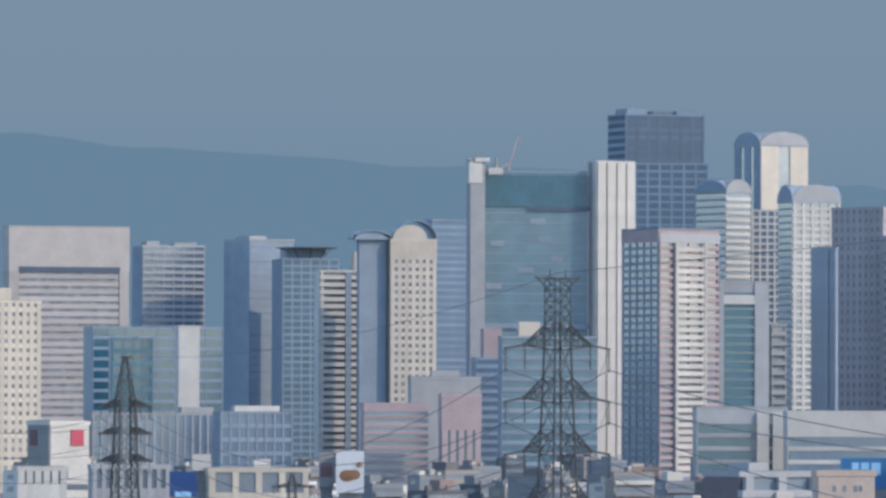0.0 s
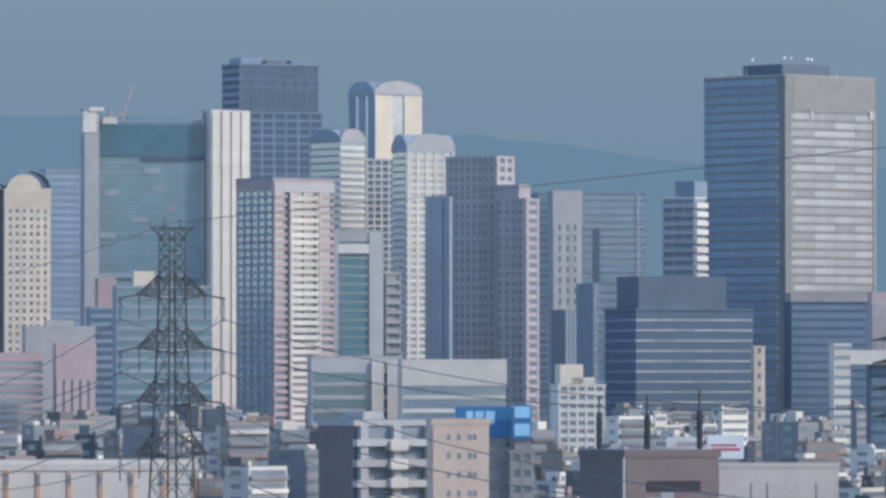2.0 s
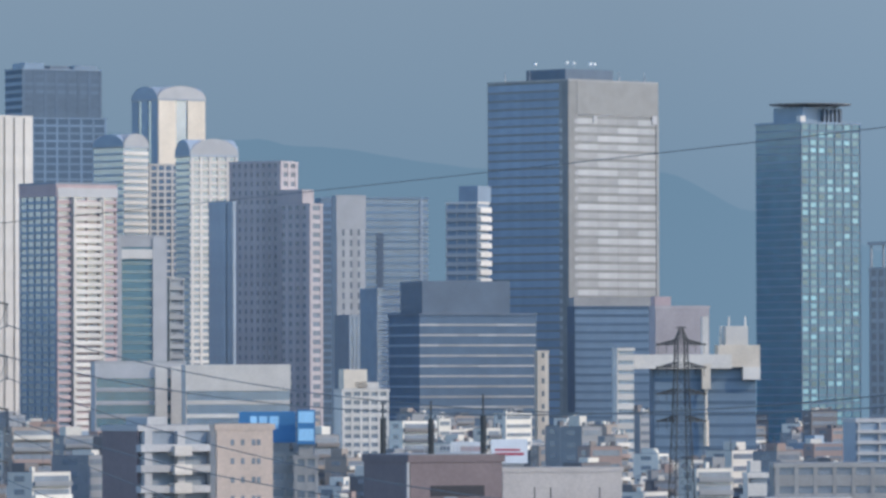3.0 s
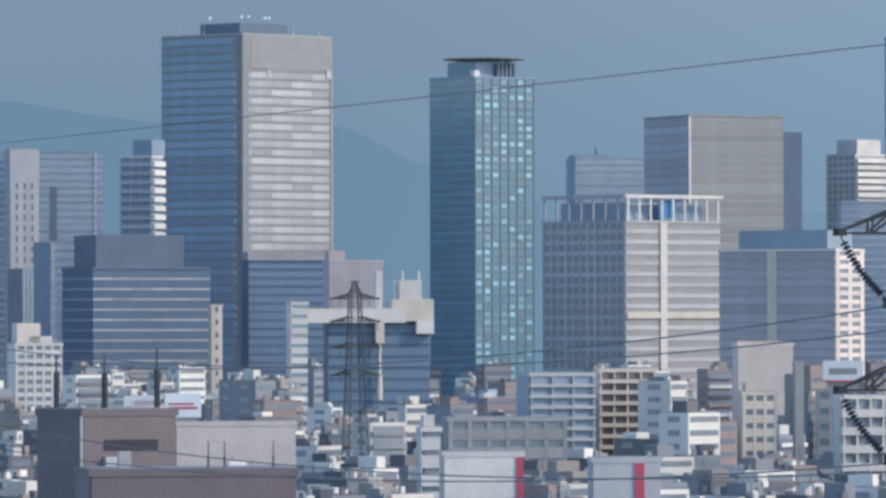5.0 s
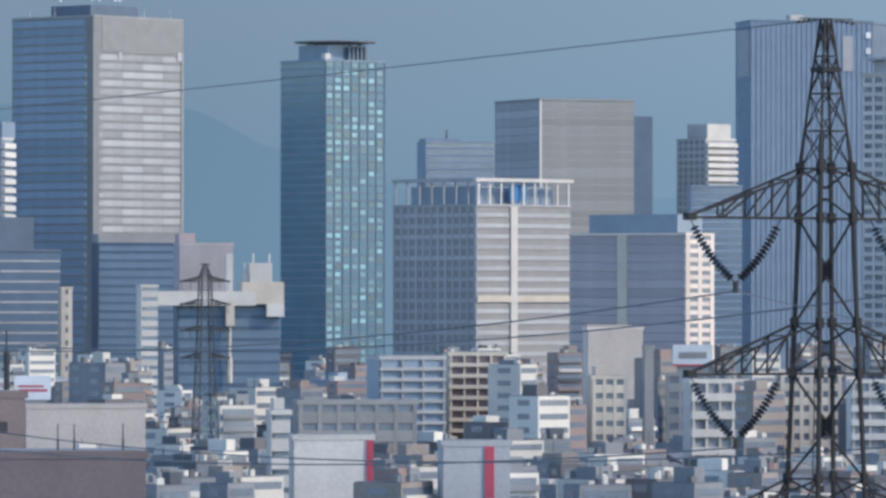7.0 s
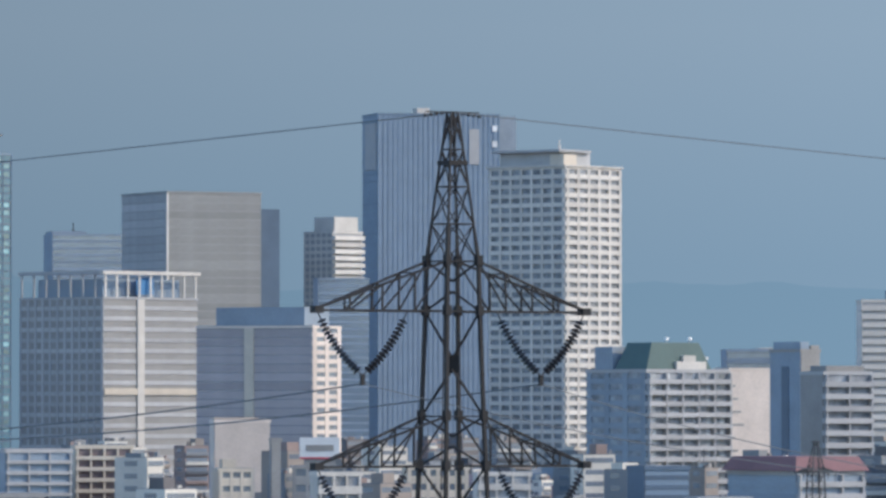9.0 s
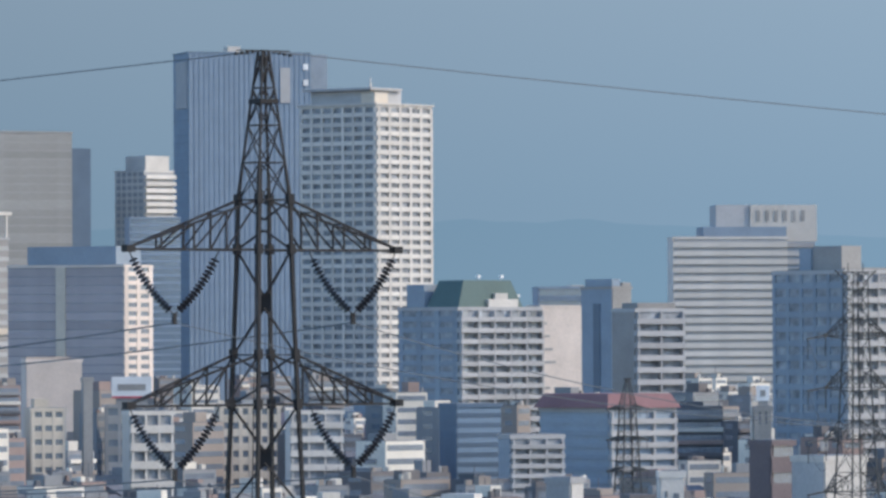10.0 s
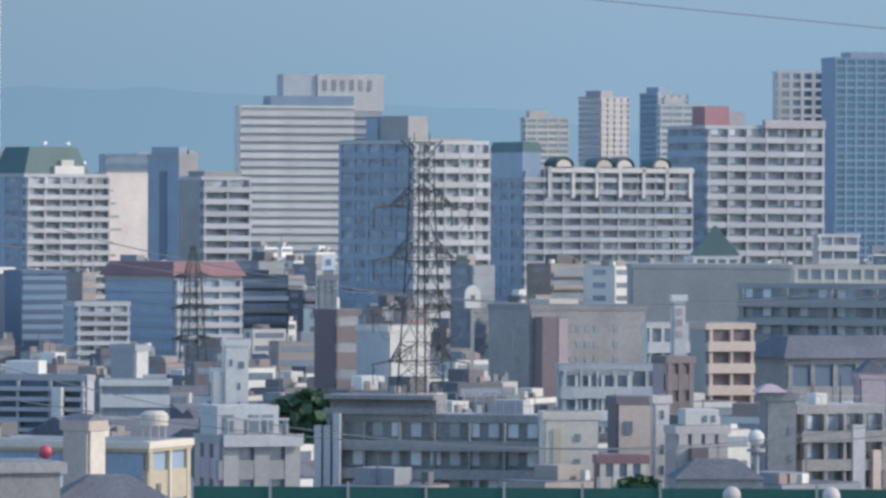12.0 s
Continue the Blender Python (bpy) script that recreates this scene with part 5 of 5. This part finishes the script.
# ---- transmission line ----
def disc_string(at, r, thin, n, f0, f1):
    """One string of porcelain discs, turned along the curve at(0..1)."""
    bm, last = bmesh.new(), None
    half = (f1 - f0) / (n - 1) * .26
    stops = [(0.0, thin)]
    for i in range(n):
        f = f0 + (f1 - f0) * i / (n - 1)
        stops += [(f - half, thin), (f - half * .7, r * .6), (f + half * .6, r), (f + half, thin)]
    for f, rad in stops + [(1.0, thin)]:
        c, d = at(f), (at(min(1, f + .01)) - at(max(0, f - .01))).normalized()
        u = Vector((0, 1, 0))
        v = d.cross(u)
        ring = [bm.verts.new(c + (u * math.cos(k * math.pi / 4) + v * math.sin(k * math.pi / 4)) * rad) for k in range(8)]
        for k in range(8) if last else ():
            bm.faces.new((last[k], last[(k + 1) % 8], ring[(k + 1) % 8], ring[k]))
        last = ring
    bmesh.ops.recalc_face_normals(bm, faces=bm.faces)
    return mesh_of("insulator", bm, PORCELAIN)


def insulator(length, r, n):
    return disc_string(lambda f: Vector((0, 0, -length * f)), r, .03, n, .06, .94)


def hung_string(dx, dz, sag, r, n):
    """A slack string from the arm down to the clamp."""
    bend = sag * 2.8
    return disc_string(lambda f: Vector((dx * f - (dx / abs(dx)) * bend * f * (1 - f), 0, -dz * f - bend * f * (1 - f))), r, .04, n, .13, .89)


def crossarm(th, z, half, body, rise, sgn, r, panels, steel, knot=1.0):
    """One lattice arm: two lower and two upper chords meeting at a knot, lacing between, and a strut on to the tip."""
    bm, web = bmesh.new(), bmesh.new()
    end = half * knot
    tip, rt = Vector((sgn * end, 0, z)), Vector((sgn * end, 0, z + .12))
    for s in (-1, 1):
        lo, hi = Vector((sgn * body, s * body, z)), Vector((sgn * body * .95, s * body * .95, z + rise))
        rod(bm, lo, tip, r), rod(bm, hi, rt, r)
        pl, ph = lo, hi
        for k in range(1, panels):
            f = k / panels
            l, h = lo.lerp(tip, f), hi.lerp(rt, f)
            rod(web, l, h, r * (.75 if knot == 1 else .4)), rod(web, ph, l, r * (.75 if knot == 1 else .4))
            if s == 1:
                rod(web, l, (l.x, -l.y, l.z), r * .6)
                rod(web, h, (h.x, -h.y, h.z), r * .5)
                rod(web, pl, (l.x, -l.y, l.z), r * .45)
            pl, ph = l, h
    if knot < 1:
        rod(bm, tip + Vector((-sgn * .4, 0, .1)), (sgn * half, 0, z - .35), r * 1.5)
        rod(bm, (0, 0, z - .55), tip, r * .9)
        box(bm, tip.x - .14, tip.x + .14, -.14, .14, z - .2, z + .3)
    else:
        box(bm, tip.x - .3, tip.x + .3, -.3, .3, z - .16, z + .26)
    arm = part("crossarm", bm, steel, th)
    tagged(part("lacing", web, steel, arm), kind="stuff")
    return arm


def pylon(label, x, y, turn, top, arms, half, waist, rise, foot, r, vee=0.0, hang=0.0, peak=True, steel=STEEL):
    """A lattice pylon: waist is half its width at the top arm, foot half its width on the ground."""
    th = thing("pylon", label, "pylon", x, y, turn)
    z1 = arms[0] + rise
    half_at = lambda z: waist + (foot - waist) * max(0, (z1 - z) / z1) ** 1.25 if z <= z1 else waist - waist * .8 * ((z - z1) / (top - z1)) ** 1.05 if peak else waist
    stops = [0.0]
    marks = sorted(arms + [a + rise for a in arms])
    while stops[-1] < marks[0] - .1:
        stops.append(min(marks[0], stops[-1] + max(1.7 * half_at(stops[-1]), 2 * waist)))
    for a, c in zip(marks, marks[1:] + [top]):
        k = max(1, round((c - a) / ((6 if vee else 2.8) * waist)))
        if a == marks[-1]:
            k = 4
        stops += [a + (c - a) * j / k for j in range(1, k + 1)]
    signs = ((-1, -1), (1, -1), (1, 1), (-1, 1))
    for sx, sy in signs:
        bm, last = bmesh.new(), None
        for a in stops:
            h = half_at(a)
            ring = [bm.verts.new((sx * h + p * r * (1 if a <= z1 + .1 else .55), sy * h + q * r * (1 if a <= z1 + .1 else .55), a)) for p, q in ((-1, -1), (1, -1), (1, 1), (-1, 1))]
            for i in range(4) if last else ():
                bm.faces.new((last[i], last[(i + 1) % 4], ring[(i + 1) % 4], ring[i]))
            last = ring
        part("leg", bm, steel, th)
    bm, q = bmesh.new(), .42 if vee else .5
    for a, c in zip(stops, stops[1:]):
        ha, hc = half_at(a), half_at(c)
        inner = vee and c - a > 2.5 and marks[0] - 12 < a < z1 - .1
        for i in range(4):
            (ax, ay), (bx, by) = signs[i], signs[(i + 1) % 4]
            if not inner:
                rod(bm, (ax * ha, ay * ha, a), (bx * hc, by * hc, c), r * q), rod(bm, (bx * ha, by * ha, a), (ax * hc, ay * hc, c), r * q)
            rod(bm, (ax * hc, ay * hc, c), (bx * hc, by * hc, c), r * .55)
        if inner:
            mid = Vector((0, 0, (a + c) / 2))
            for (sx, sy) in ((-1, 1), (1, -1)):
                for z, h in ((a, ha), (c, hc)):
                    for g in (-.16, .16):
                        rod(bm, (sx * h, sy * h, z), mid + Vector((g, g, .3 if z > mid.z else -.3)), r * .62)
            if c - a > 4:
                plate = bmesh.new()
                bmesh.ops.create_cube(plate, size=1, matrix=pose(0, 0, mid.z, 0, 0, -45) @ Matrix.Diagonal((.85, .3, 1.0, 1)))
                part("gusset_plate", plate, steel, th)
    if vee:
        h = half_at(z1 + (top - z1) * .66) + .12
        block("platform", steel, th, -h, h, -h, h, z1 + (top - z1) * .645, z1 + (top - z1) * .675)
        for z in marks:
            g = half_at(z)
            for sx, sy in signs:
                block("joint_plate", steel, th, sx * g - .2, sx * g + .2, sy * g - .2, sy * g + .2, z - .25, z + .35)
        for u in (-.16, .16):
            rod(bm, (-half_at(0) * .5 + u, 0, 0), (-.3 + u, 0, z1 + 2), r * .35)
        for k in range(60):
            z = z1 + 2 - k * .7
            c = -.3 + (.3 - half_at(0) * .5) * (z1 + 2 - z) / (z1 + 2)
            rod(bm, (c - .16, 0, z), (c + .16, 0, z), r * .25)
    tagged(part("bracing", bm, steel, th), kind="stuff")
    bm = bmesh.new()
    rod(bm, (-half * .2, 0, top), (half * .2, 0, top), r * .5)
    for s in (-1, 1):
        for k in range(4):
            bmesh.ops.create_cube(bm, size=r * 1.6, matrix=Matrix.Translation((s * half * (.08 + .04 * k), 0, top - r * (.6 + .5 * k))))
        if not peak:
            rod(bm, (s * half * .42, 0, top), (0, 0, top), r * 1.2)
            rod(bm, (s * waist, 0, top), (s * waist, 0, top + waist), r * .8)
            rod(bm, (s * waist, 0, top - waist * 1.4), (s * half * .42, 0, top + .2), r * 1.1)
    part("ground_wire_bar", bm, steel, th)
    drop = 3.78
    ins = insulator(hang, .16, 9) if hang else None
    clamps = []
    for z in arms:
        for s in (-1, 1):
            arm = crossarm(th, z, half, half_at(z), rise, s, r * (.9 if vee else 1.15), 4 if vee else 5, steel, 1.0 if vee or peak else .63)
            if vee:
                for u, dx in ((half, -s * vee), (half - 2 * vee, s * vee)):
                    part("insulator", hung_string(dx, drop, .33, .29, 15), None, arm, at=(s * u, 0, z))
                clamps.append(th.matrix_world @ Vector((s * (half - vee), 0, z - drop - .5)))
                block("clamp", steel, arm, s * (half - vee) - .12, s * (half - vee) + .12, -.1, .1, z - drop - .6, z - drop + .05)
            else:
                part("insulator", ins, None, arm, at=(s * half * .62, 0, z)), part("insulator", ins, None, arm, at=(s * half * .98, 0, z - .3))
                if not peak:
                    loop, ends = bmesh.new(), [Vector((s * half * (.98 - .36 * f), 0, z - .4 - 3.2 * math.sin(math.pi * f * .62))) for f in spaced(0, 1, 10)]
                    for a, c in zip(ends, ends[1:]):
                        rod(loop, a, c, .035)
                    part("jumper_cable", loop, WIRE, arm)
                clamps.append(th.matrix_world @ Vector((s * half * .98, 0, z - hang)))
    return th, clamps


def wire(a, b, sag, r, label="thin dark overhead power cable"):
    a, b = Vector(a), Vector(b)
    bm = bmesh.new()
    n, last = 40, None
    for i in range(n + 1):
        f = i / n
        p = a.lerp(b, f) - Vector((0, 0, 4 * sag * f * (1 - f)))
        ring = [bm.verts.new(p + Vector((r * math.cos(k) * .3, r * math.cos(k), r * math.sin(k)))) for k in (0.8, 2.4, 3.9, 5.5)]
        if last:
            for k in range(4):
                bm.faces.new((last[k], last[(k + 1) % 4], ring[(k + 1) % 4], ring[k]))
        last = ring
    tagged(part("power_cable", bm, WIRE), label, "cable", group="overhead power cables")


def bearing_turn(x, y, extra):
    return -math.degrees(math.atan2(x, y)) + extra


NX, NY, NZ = 85.30, 371.33, 57.56
MX, MY, MZ = 12.44, 699.89, 56.07
near, near_clamps = pylon("dark steel lattice pylon with vee insulators", NX, NY, bearing_turn(NX, NY, 34), NZ, [NZ - 11.75 - 9.13 * k for k in range(3)], 9.5, 1.1, 2.95, 2.9, .105, vee=3.16, steel=STEELDARK)
middle, mid_clamps = pylon("grey steel lattice pylon with six arms", MX, MY, bearing_turn(MX, MY, 34), MZ, [MZ - 7.3 - 5.72 * k for k in range(4)], 6.9, 1.0, 2.3, 3.0, .085, hang=2.6, peak=False)
FX, FY, FZ = -51.46, 1048.74, 51.23
far, far_clamps = pylon("slender steel lattice pylon above low roofs", FX, FY, bearing_turn(FX, FY, 20), FZ, [FZ - 8.2, FZ - 12.6, FZ - 17], 4.3, 1.3, 1.2, 3.0, .14, hang=1.8)
QX, QY, QZ = 168.37, 1289.05, 50.69
pylon("slender grey lattice pylon among low roofs", QX, QY, bearing_turn(QX, QY, 20), QZ, [QZ - 3.6, QZ - 8.2, QZ - 13.5, QZ - 19], 5.0, 1.0, 1.1, 2.8, .11, hang=1.5)
QX, QY, QZ = 347.71, 1200.66, 33.98
pylon("faint red grey lattice pylon behind houses", QX, QY, bearing_turn(QX, QY, 25), QZ, [QZ - 6, QZ - 12, QZ - 18], 4.2, 1.2, .9, 2.8, .11, hang=1.5)
QX, QY, QZ = 233.90, 712.59, 48.59
last_pylon, last_clamps = pylon("grey steel lattice pylon behind a school block", QX, QY, bearing_turn(QX, QY, 34), QZ, [QZ - 7.4 - 6.0 * k for k in range(4)], 6.8, 1.05, 2.2, 3.0, .075, hang=2.4, peak=False)
QX, QY, QZ = -26.72, 1149.69, 31.74
pylon("small steel lattice mast above flat roofs", QX, QY, bearing_turn(QX, QY, 15), QZ, [QZ - 2.6, QZ - 6], 3.4, .6, .7, 1.6, .08, hang=1.0)

wire((NX, NY, NZ), (MX, MY, MZ + .6), .3, .05)
for a, m in zip(near_clamps, mid_clamps):
    wire(a, m, 6.3, .07)
EAST = Vector((174.50, 393.00, 51.45))
wire((NX, NY, NZ), EAST, .3, .045)
for k, a in enumerate(near_clamps):
    wire(a, EAST + Vector(((-1) ** k * 5, 2, -14.6 - 9.1 * (k // 2))), 4.5, .045)
for a, m in zip(mid_clamps[:6], far_clamps):
    wire(a, m, 9, .07)
wire((MX, MY, MZ + .6), (FX, FY, FZ), 3, .045)
WEST = Vector((-122.66, 1294.20, 46.54))
for k, a in enumerate(far_clamps):
    wire(a, WEST + Vector((0, 0, -4.4 * (k // 2))), 5, .05)


# ---- trees and the net ----
def tree(x, y, h, seed):
    th = thing("tree", "dark green broadleaf tree between houses", "tree", x, y, 0, group="garden trees")
    r = random.Random(seed)
    bm = bmesh.new()
    disc(bm, (0, 0, 0), h * .04, h * .5, 8, h * .02)
    for k in range(5):
        a = k * 1.26
        rod(bm, (0, 0, h * .35), (h * .2 * math.cos(a), h * .2 * math.sin(a), h * (.6 + .05 * k)), h * .012)
    part("trunk", bm, BROWN, th)
    bm = bmesh.new()
    for k in range(420):
        a, z = r.uniform(0, 6.28), r.random()
        rad = h * .32 * math.sin(math.pi * (.12 + .8 * z)) * r.uniform(.45, 1.1)
        c = Vector((rad * math.cos(a), rad * math.sin(a), h * (.3 + .7 * z)))
        s = h * r.uniform(.03, .07)
        n = Vector((r.gauss(0, 1), r.gauss(0, 1), r.gauss(0, 1))).normalized()
        u = n.orthogonal() * s
        v = n.cross(u)
        bm.faces.new([bm.verts.new(c + w) for w in (u, v, -u * .8, -v)])
    part("crown", bm, LEAF, th)
    FOOTPRINTS.append((x, y, h * .3))


for i, (x, y, z) in enumerate(((241.95, 783.49, 17.35), (242.81, 793.69, 16.22), (241.02, 773.31, 16.56), (206.31, 563.41, 15.33), (265.87, 859.83, 15.09))):
    tree(x, y, max(6, z), i)
TX, TY, TZ = 168.04, 476.22, 18.81
net = thing("net_fence", "green practice ground net on poles", "net", TX, TY, bearing_turn(TX, TY, 0))
block("net", NET, net, -29, 32, 0, .05, 0, TZ)
columns(net, "A", spaced(-29, 32, 10), .2, 0, TZ + .4, .1, GREY, "pole")


# ---- low houses and blocks between the towers ----
def low_block(w, d, n, wall, style, seed):
    """A flat-roofed house or small block: body, storeys of windows or balconies, roof hut, tank."""
    r = random.Random(seed)
    h = n * 2.9 + .8
    th = thing("low_block", LABELS[wall], "building", 0, 0, 0, group="low city blocks")
    block("body", wall if style != 1 else GLASSDARK, th, 0, w, 0, d, 0, h)
    for k in range(1, n):
        z = k * 2.9 + .9
        if style == 1:
            block("balcony", wall, th, -.1, w + .1, -1.2, .05, z - .9, z + .3)
        else:
            block("window_band", GLASSDARK, th, .6, w - .6, -.05, .1, z, z + 1.3)
    if style == 1:
        block("flank_wall", wall, th, -.2, .1, -1.25, d, 0, h)
    columns(th, "A", spaced(.3, w - .3, 2 + seed % 2), .4, 0, h, 1.25 if style == 1 else .12, wall, "party_wall")
    block("parapet", wall, th, -.15, w + .15, -.15, d + .15, h, h + .5)
    a = r.uniform(.05, .6)
    block("roof_hut", wall, th, w * a, w * (a + .3), d * .3, d * .75, h + .5, h + 3)
    if seed % 2:
        block("water_tank", PALE, th, w * .78, w * .78 + 1.6, d * .4, d * .4 + 1.6, h + .5, h + 2.6)
    return th


def gable_house(w, d, n, wall, roof):
    h = n * 2.8
    th = thing("house", "small house with a pitched tile roof", "house", 0, 0, 0, group="low city houses")
    block("wall", wall, th, 0, w, 0, d, 0, h)
    bm = bmesh.new()
    v = [bm.verts.new(p) for p in ((-.5, -.5, h), (w + .5, -.5, h), (w + .5, d + .5, h), (-.5, d + .5, h), (-.5, d / 2, h + d * .28), (w + .5, d / 2, h + d * .28))]
    for f in ((3, 2, 1, 0), (0, 1, 5, 4), (2, 3, 4, 5), (1, 2, 5), (3, 0, 4)):
        bm.faces.new([v[i] for i in f])
    part("roof", bm, roof, th)
    for k in range(n):
        for u in (.2, .6):
            block("window", GLASSDARK, th, w * u, w * u + 1.6, -.05, .1, k * 2.8 + .9, k * 2.8 + 2.1)
    return th


LABELS = {WHITE: "white flat-roofed block with dark windows", CREAM: "cream flat-roofed block with dark windows", GREY: "grey concrete block with dark windows",
          PALE: "pale grey block with dark windows", TAN: "tan tiled block with dark windows", BROWN: "brown tiled block with dark windows",
          PINK: "dusky pink block with dark windows", BLUEGREY: "blue grey block with dark windows"}
PROTOTYPES = []
for i, (w, d, n, wall) in enumerate(((9, 9, 4, WHITE), (14, 10, 5, PALE), (20, 11, 5, CREAM), (11, 10, 7, WHITE), (24, 11, 6, PALE), (16, 10, 4, GREY), (8, 8, 5, TAN),
                                     (12, 9, 3, WHITE), (18, 10, 7, CREAM), (10, 9, 6, BROWN), (28, 12, 4, GREY), (13, 10, 5, PINK), (15, 11, 6, BLUEGREY), (22, 12, 3, WHITE))):
    PROTOTYPES.append((w, d, n * 2.9, low_block(w, d, n, wall, i % 3, i)))
for w, d, n, wall, roof in ((9, 7, 2, CREAM, SLATE), (8, 7, 2, WHITE, REDROOF), (10, 8, 3, PALE, SLATE)):
    PROTOTYPES.append((w, d, n * 2.8, gable_house(w, d, n, wall, roof)))
used, count, dist = set(), 0, 2450.0
pick = random.Random(11)
while dist > 560:
    b = -4.6 + pick.random()
    while b < 22.6:
        k = pick.randrange(len(PROTOTYPES)) if dist < 1500 else pick.choice((1, 2, 3, 4, 5, 8, 9, 10, 11, 12, 13))
        w, d, h, proto = PROTOTYPES[k]
        x, y = dist * math.sin(radians(b)), dist * math.cos(radians(b))
        low = -1.45 if b < 11 else (-1.45 - (b - 11) * .25 if b < 15 else -2.45)
        shown = math.degrees(math.atan2(h + 3 - EYE, dist)) > low
        tall = math.degrees(math.atan2(h + 3 - EYE, dist))
        clear = all(math.hypot(x - fx, y - fy) > fr + max(w, d) * .6 for fx, fy, fr in FOOTPRINTS)
        clear = clear and not any(b0 - .3 < b < b1 + .1 and dist < sd < 2300 and tall > keep for b0, b1, sd, keep in SCREENS)
        if shown and clear and count < 124:
            m = pose(x, y, 0, 0, 0, -b + pick.choice((20, 35, 45, 55, 65)))
            if k in used:
                copy_thing(proto, m)
            else:
                proto.matrix_world = m
                used.add(k)
            FOOTPRINTS.append((x, y, max(w, d) * .5))
            count += 1
        b += math.degrees((w * pick.uniform(1.05, 1.7) + (6 if dist > 1500 else 3)) / dist)
    dist *= .945
for k, (w, d, h, proto) in enumerate(PROTOTYPES):
    if k not in used:
        x, y = 2500 * math.sin(radians(3 + k)), 2500 * math.cos(radians(3 + k))
        proto.matrix_world = pose(x, y, 0, 0, 0, -3 - k)


# ---- the countless small roofs in between, one mass ----
far = random.Random(23)
wv, wf, gv, gf, rv, rf = [], [], [], [], [], []
QUADS = ((3, 2, 1, 0), (4, 5, 6, 7), (0, 1, 5, 4), (1, 2, 6, 5), (2, 3, 7, 6), (3, 0, 4, 7))


def add_box(vs, fs, m, x0, x1, y0, y1, z0, z1):
    k = len(vs)
    vs += [tuple(m @ Vector((x, y, z))) for z in (z0, z1) for x, y in ((x0, y0), (x1, y0), (x1, y1), (x0, y1))]
    fs += [tuple(k + i for i in q) for q in QUADS]


for i in range(6500):
    dist = 580 * (2600 / 580) ** far.random()
    b = far.uniform(-4.6, 22.6)
    w, d, n = far.uniform(5, 13), far.uniform(5, 10), far.choice((2, 2, 3, 3, 4, 5))
    if dist > 1300 and far.random() < .3:
        n = far.choice((6, 7, 8, 9, 10))
    h = n * 2.9
    low = -1.5 if b < 11 else (-1.5 - (b - 11) * .25 if b < 15 else -2.5)
    x, y = dist * math.sin(radians(b)), dist * math.cos(radians(b))
    if math.degrees(math.atan2(h - EYE, dist)) < low or dist < 670 and b > 13:
        continue
    if any(b0 - .15 < b < b1 + .1 and dist < sd < 2300 and math.degrees(math.atan2(h + 1.5 - EYE, dist)) > keep for b0, b1, sd, keep in SCREENS):
        continue
    if any(math.hypot(x - fx, y - fy) < fr + max(w, d) * .55 for fx, fy, fr in FOOTPRINTS):
        continue
    m = pose(x, y, 0, 0, 0, -b + far.choice((20, 35, 45, 55, 65)))
    FOOTPRINTS.append((x, y, max(w, d) * .5))
    add_box(wv, wf, m, 0, w, 0, d, 0, h)
    for k in range(1, n):
        add_box(gv, gf, m, .5, w - .5, -.06, .1, k * 2.9 + .9, k * 2.9 + 2.1)
        if i % 3 == 0:
            add_box(wv, wf, m, .2, w - .2, -.8, .05, k * 2.9 - .1, k * 2.9 + .9)
        add_box(gv, gf, m, -.06, .1, d * .3, d * .7, k * 2.9 + .9, k * 2.9 + 2.1)
    if n < 4 and far.random() < .45:
        k = len(rv)
        rv += [tuple(m @ Vector(p)) for p in ((-.4, -.4, h), (w + .4, -.4, h), (w + .4, d + .4, h), (-.4, d + .4, h), (-.4, d / 2, h + d * .3), (w + .4, d / 2, h + d * .3))]
        rf += [tuple(k + i for i in f) for f in ((3, 2, 1, 0), (0, 1, 5, 4), (2, 3, 4, 5), (1, 2, 5), (3, 0, 4))]
        continue
    add_box(rv, rf, m, .2, w - .2, .2, d - .2, h, h + .12)
    if far.random() < .35:
        u = far.uniform(.2, .8) * w
        add_box(rv, rf, m, u, u + .12, d * .5, d * .5 + .12, h, h + far.uniform(2.5, 5))
    for k in range(far.choice((0, 1, 2, 3))):
        u = far.uniform(.05, .85) * w
        add_box(wv, wf, m, u, u + far.uniform(.6, 1.3), d * .08, d * .08 + .8, h, h + far.uniform(.6, 1.5))
    a = far.uniform(0, .6)
    add_box(wv, wf, m, w * a, w * (a + .35), d * .3, d * .8, h, h + far.uniform(.8, 2.6))
    if far.random() < .4:
        add_box(wv, wf, m, w * .05, w * .05 + 1.2, d * .1, d * .1 + 1, h, h + 1.1)
mass = thing("small_roofs", "crowd of small pale houses and flat roofs", "houses", 0, 0, 0, kind="stuff")
for name, vs, fs, material in (("house_walls", wv, wf, CROWD), ("house_windows", gv, gf, GLASSDARK), ("house_roofs", rv, rf, TILES)):
    me = bpy.data.meshes.new(name)
    me.from_pydata(vs, [], fs)
    me.materials.append(material)
    tagged(part(name, me, None, mass), kind="stuff")
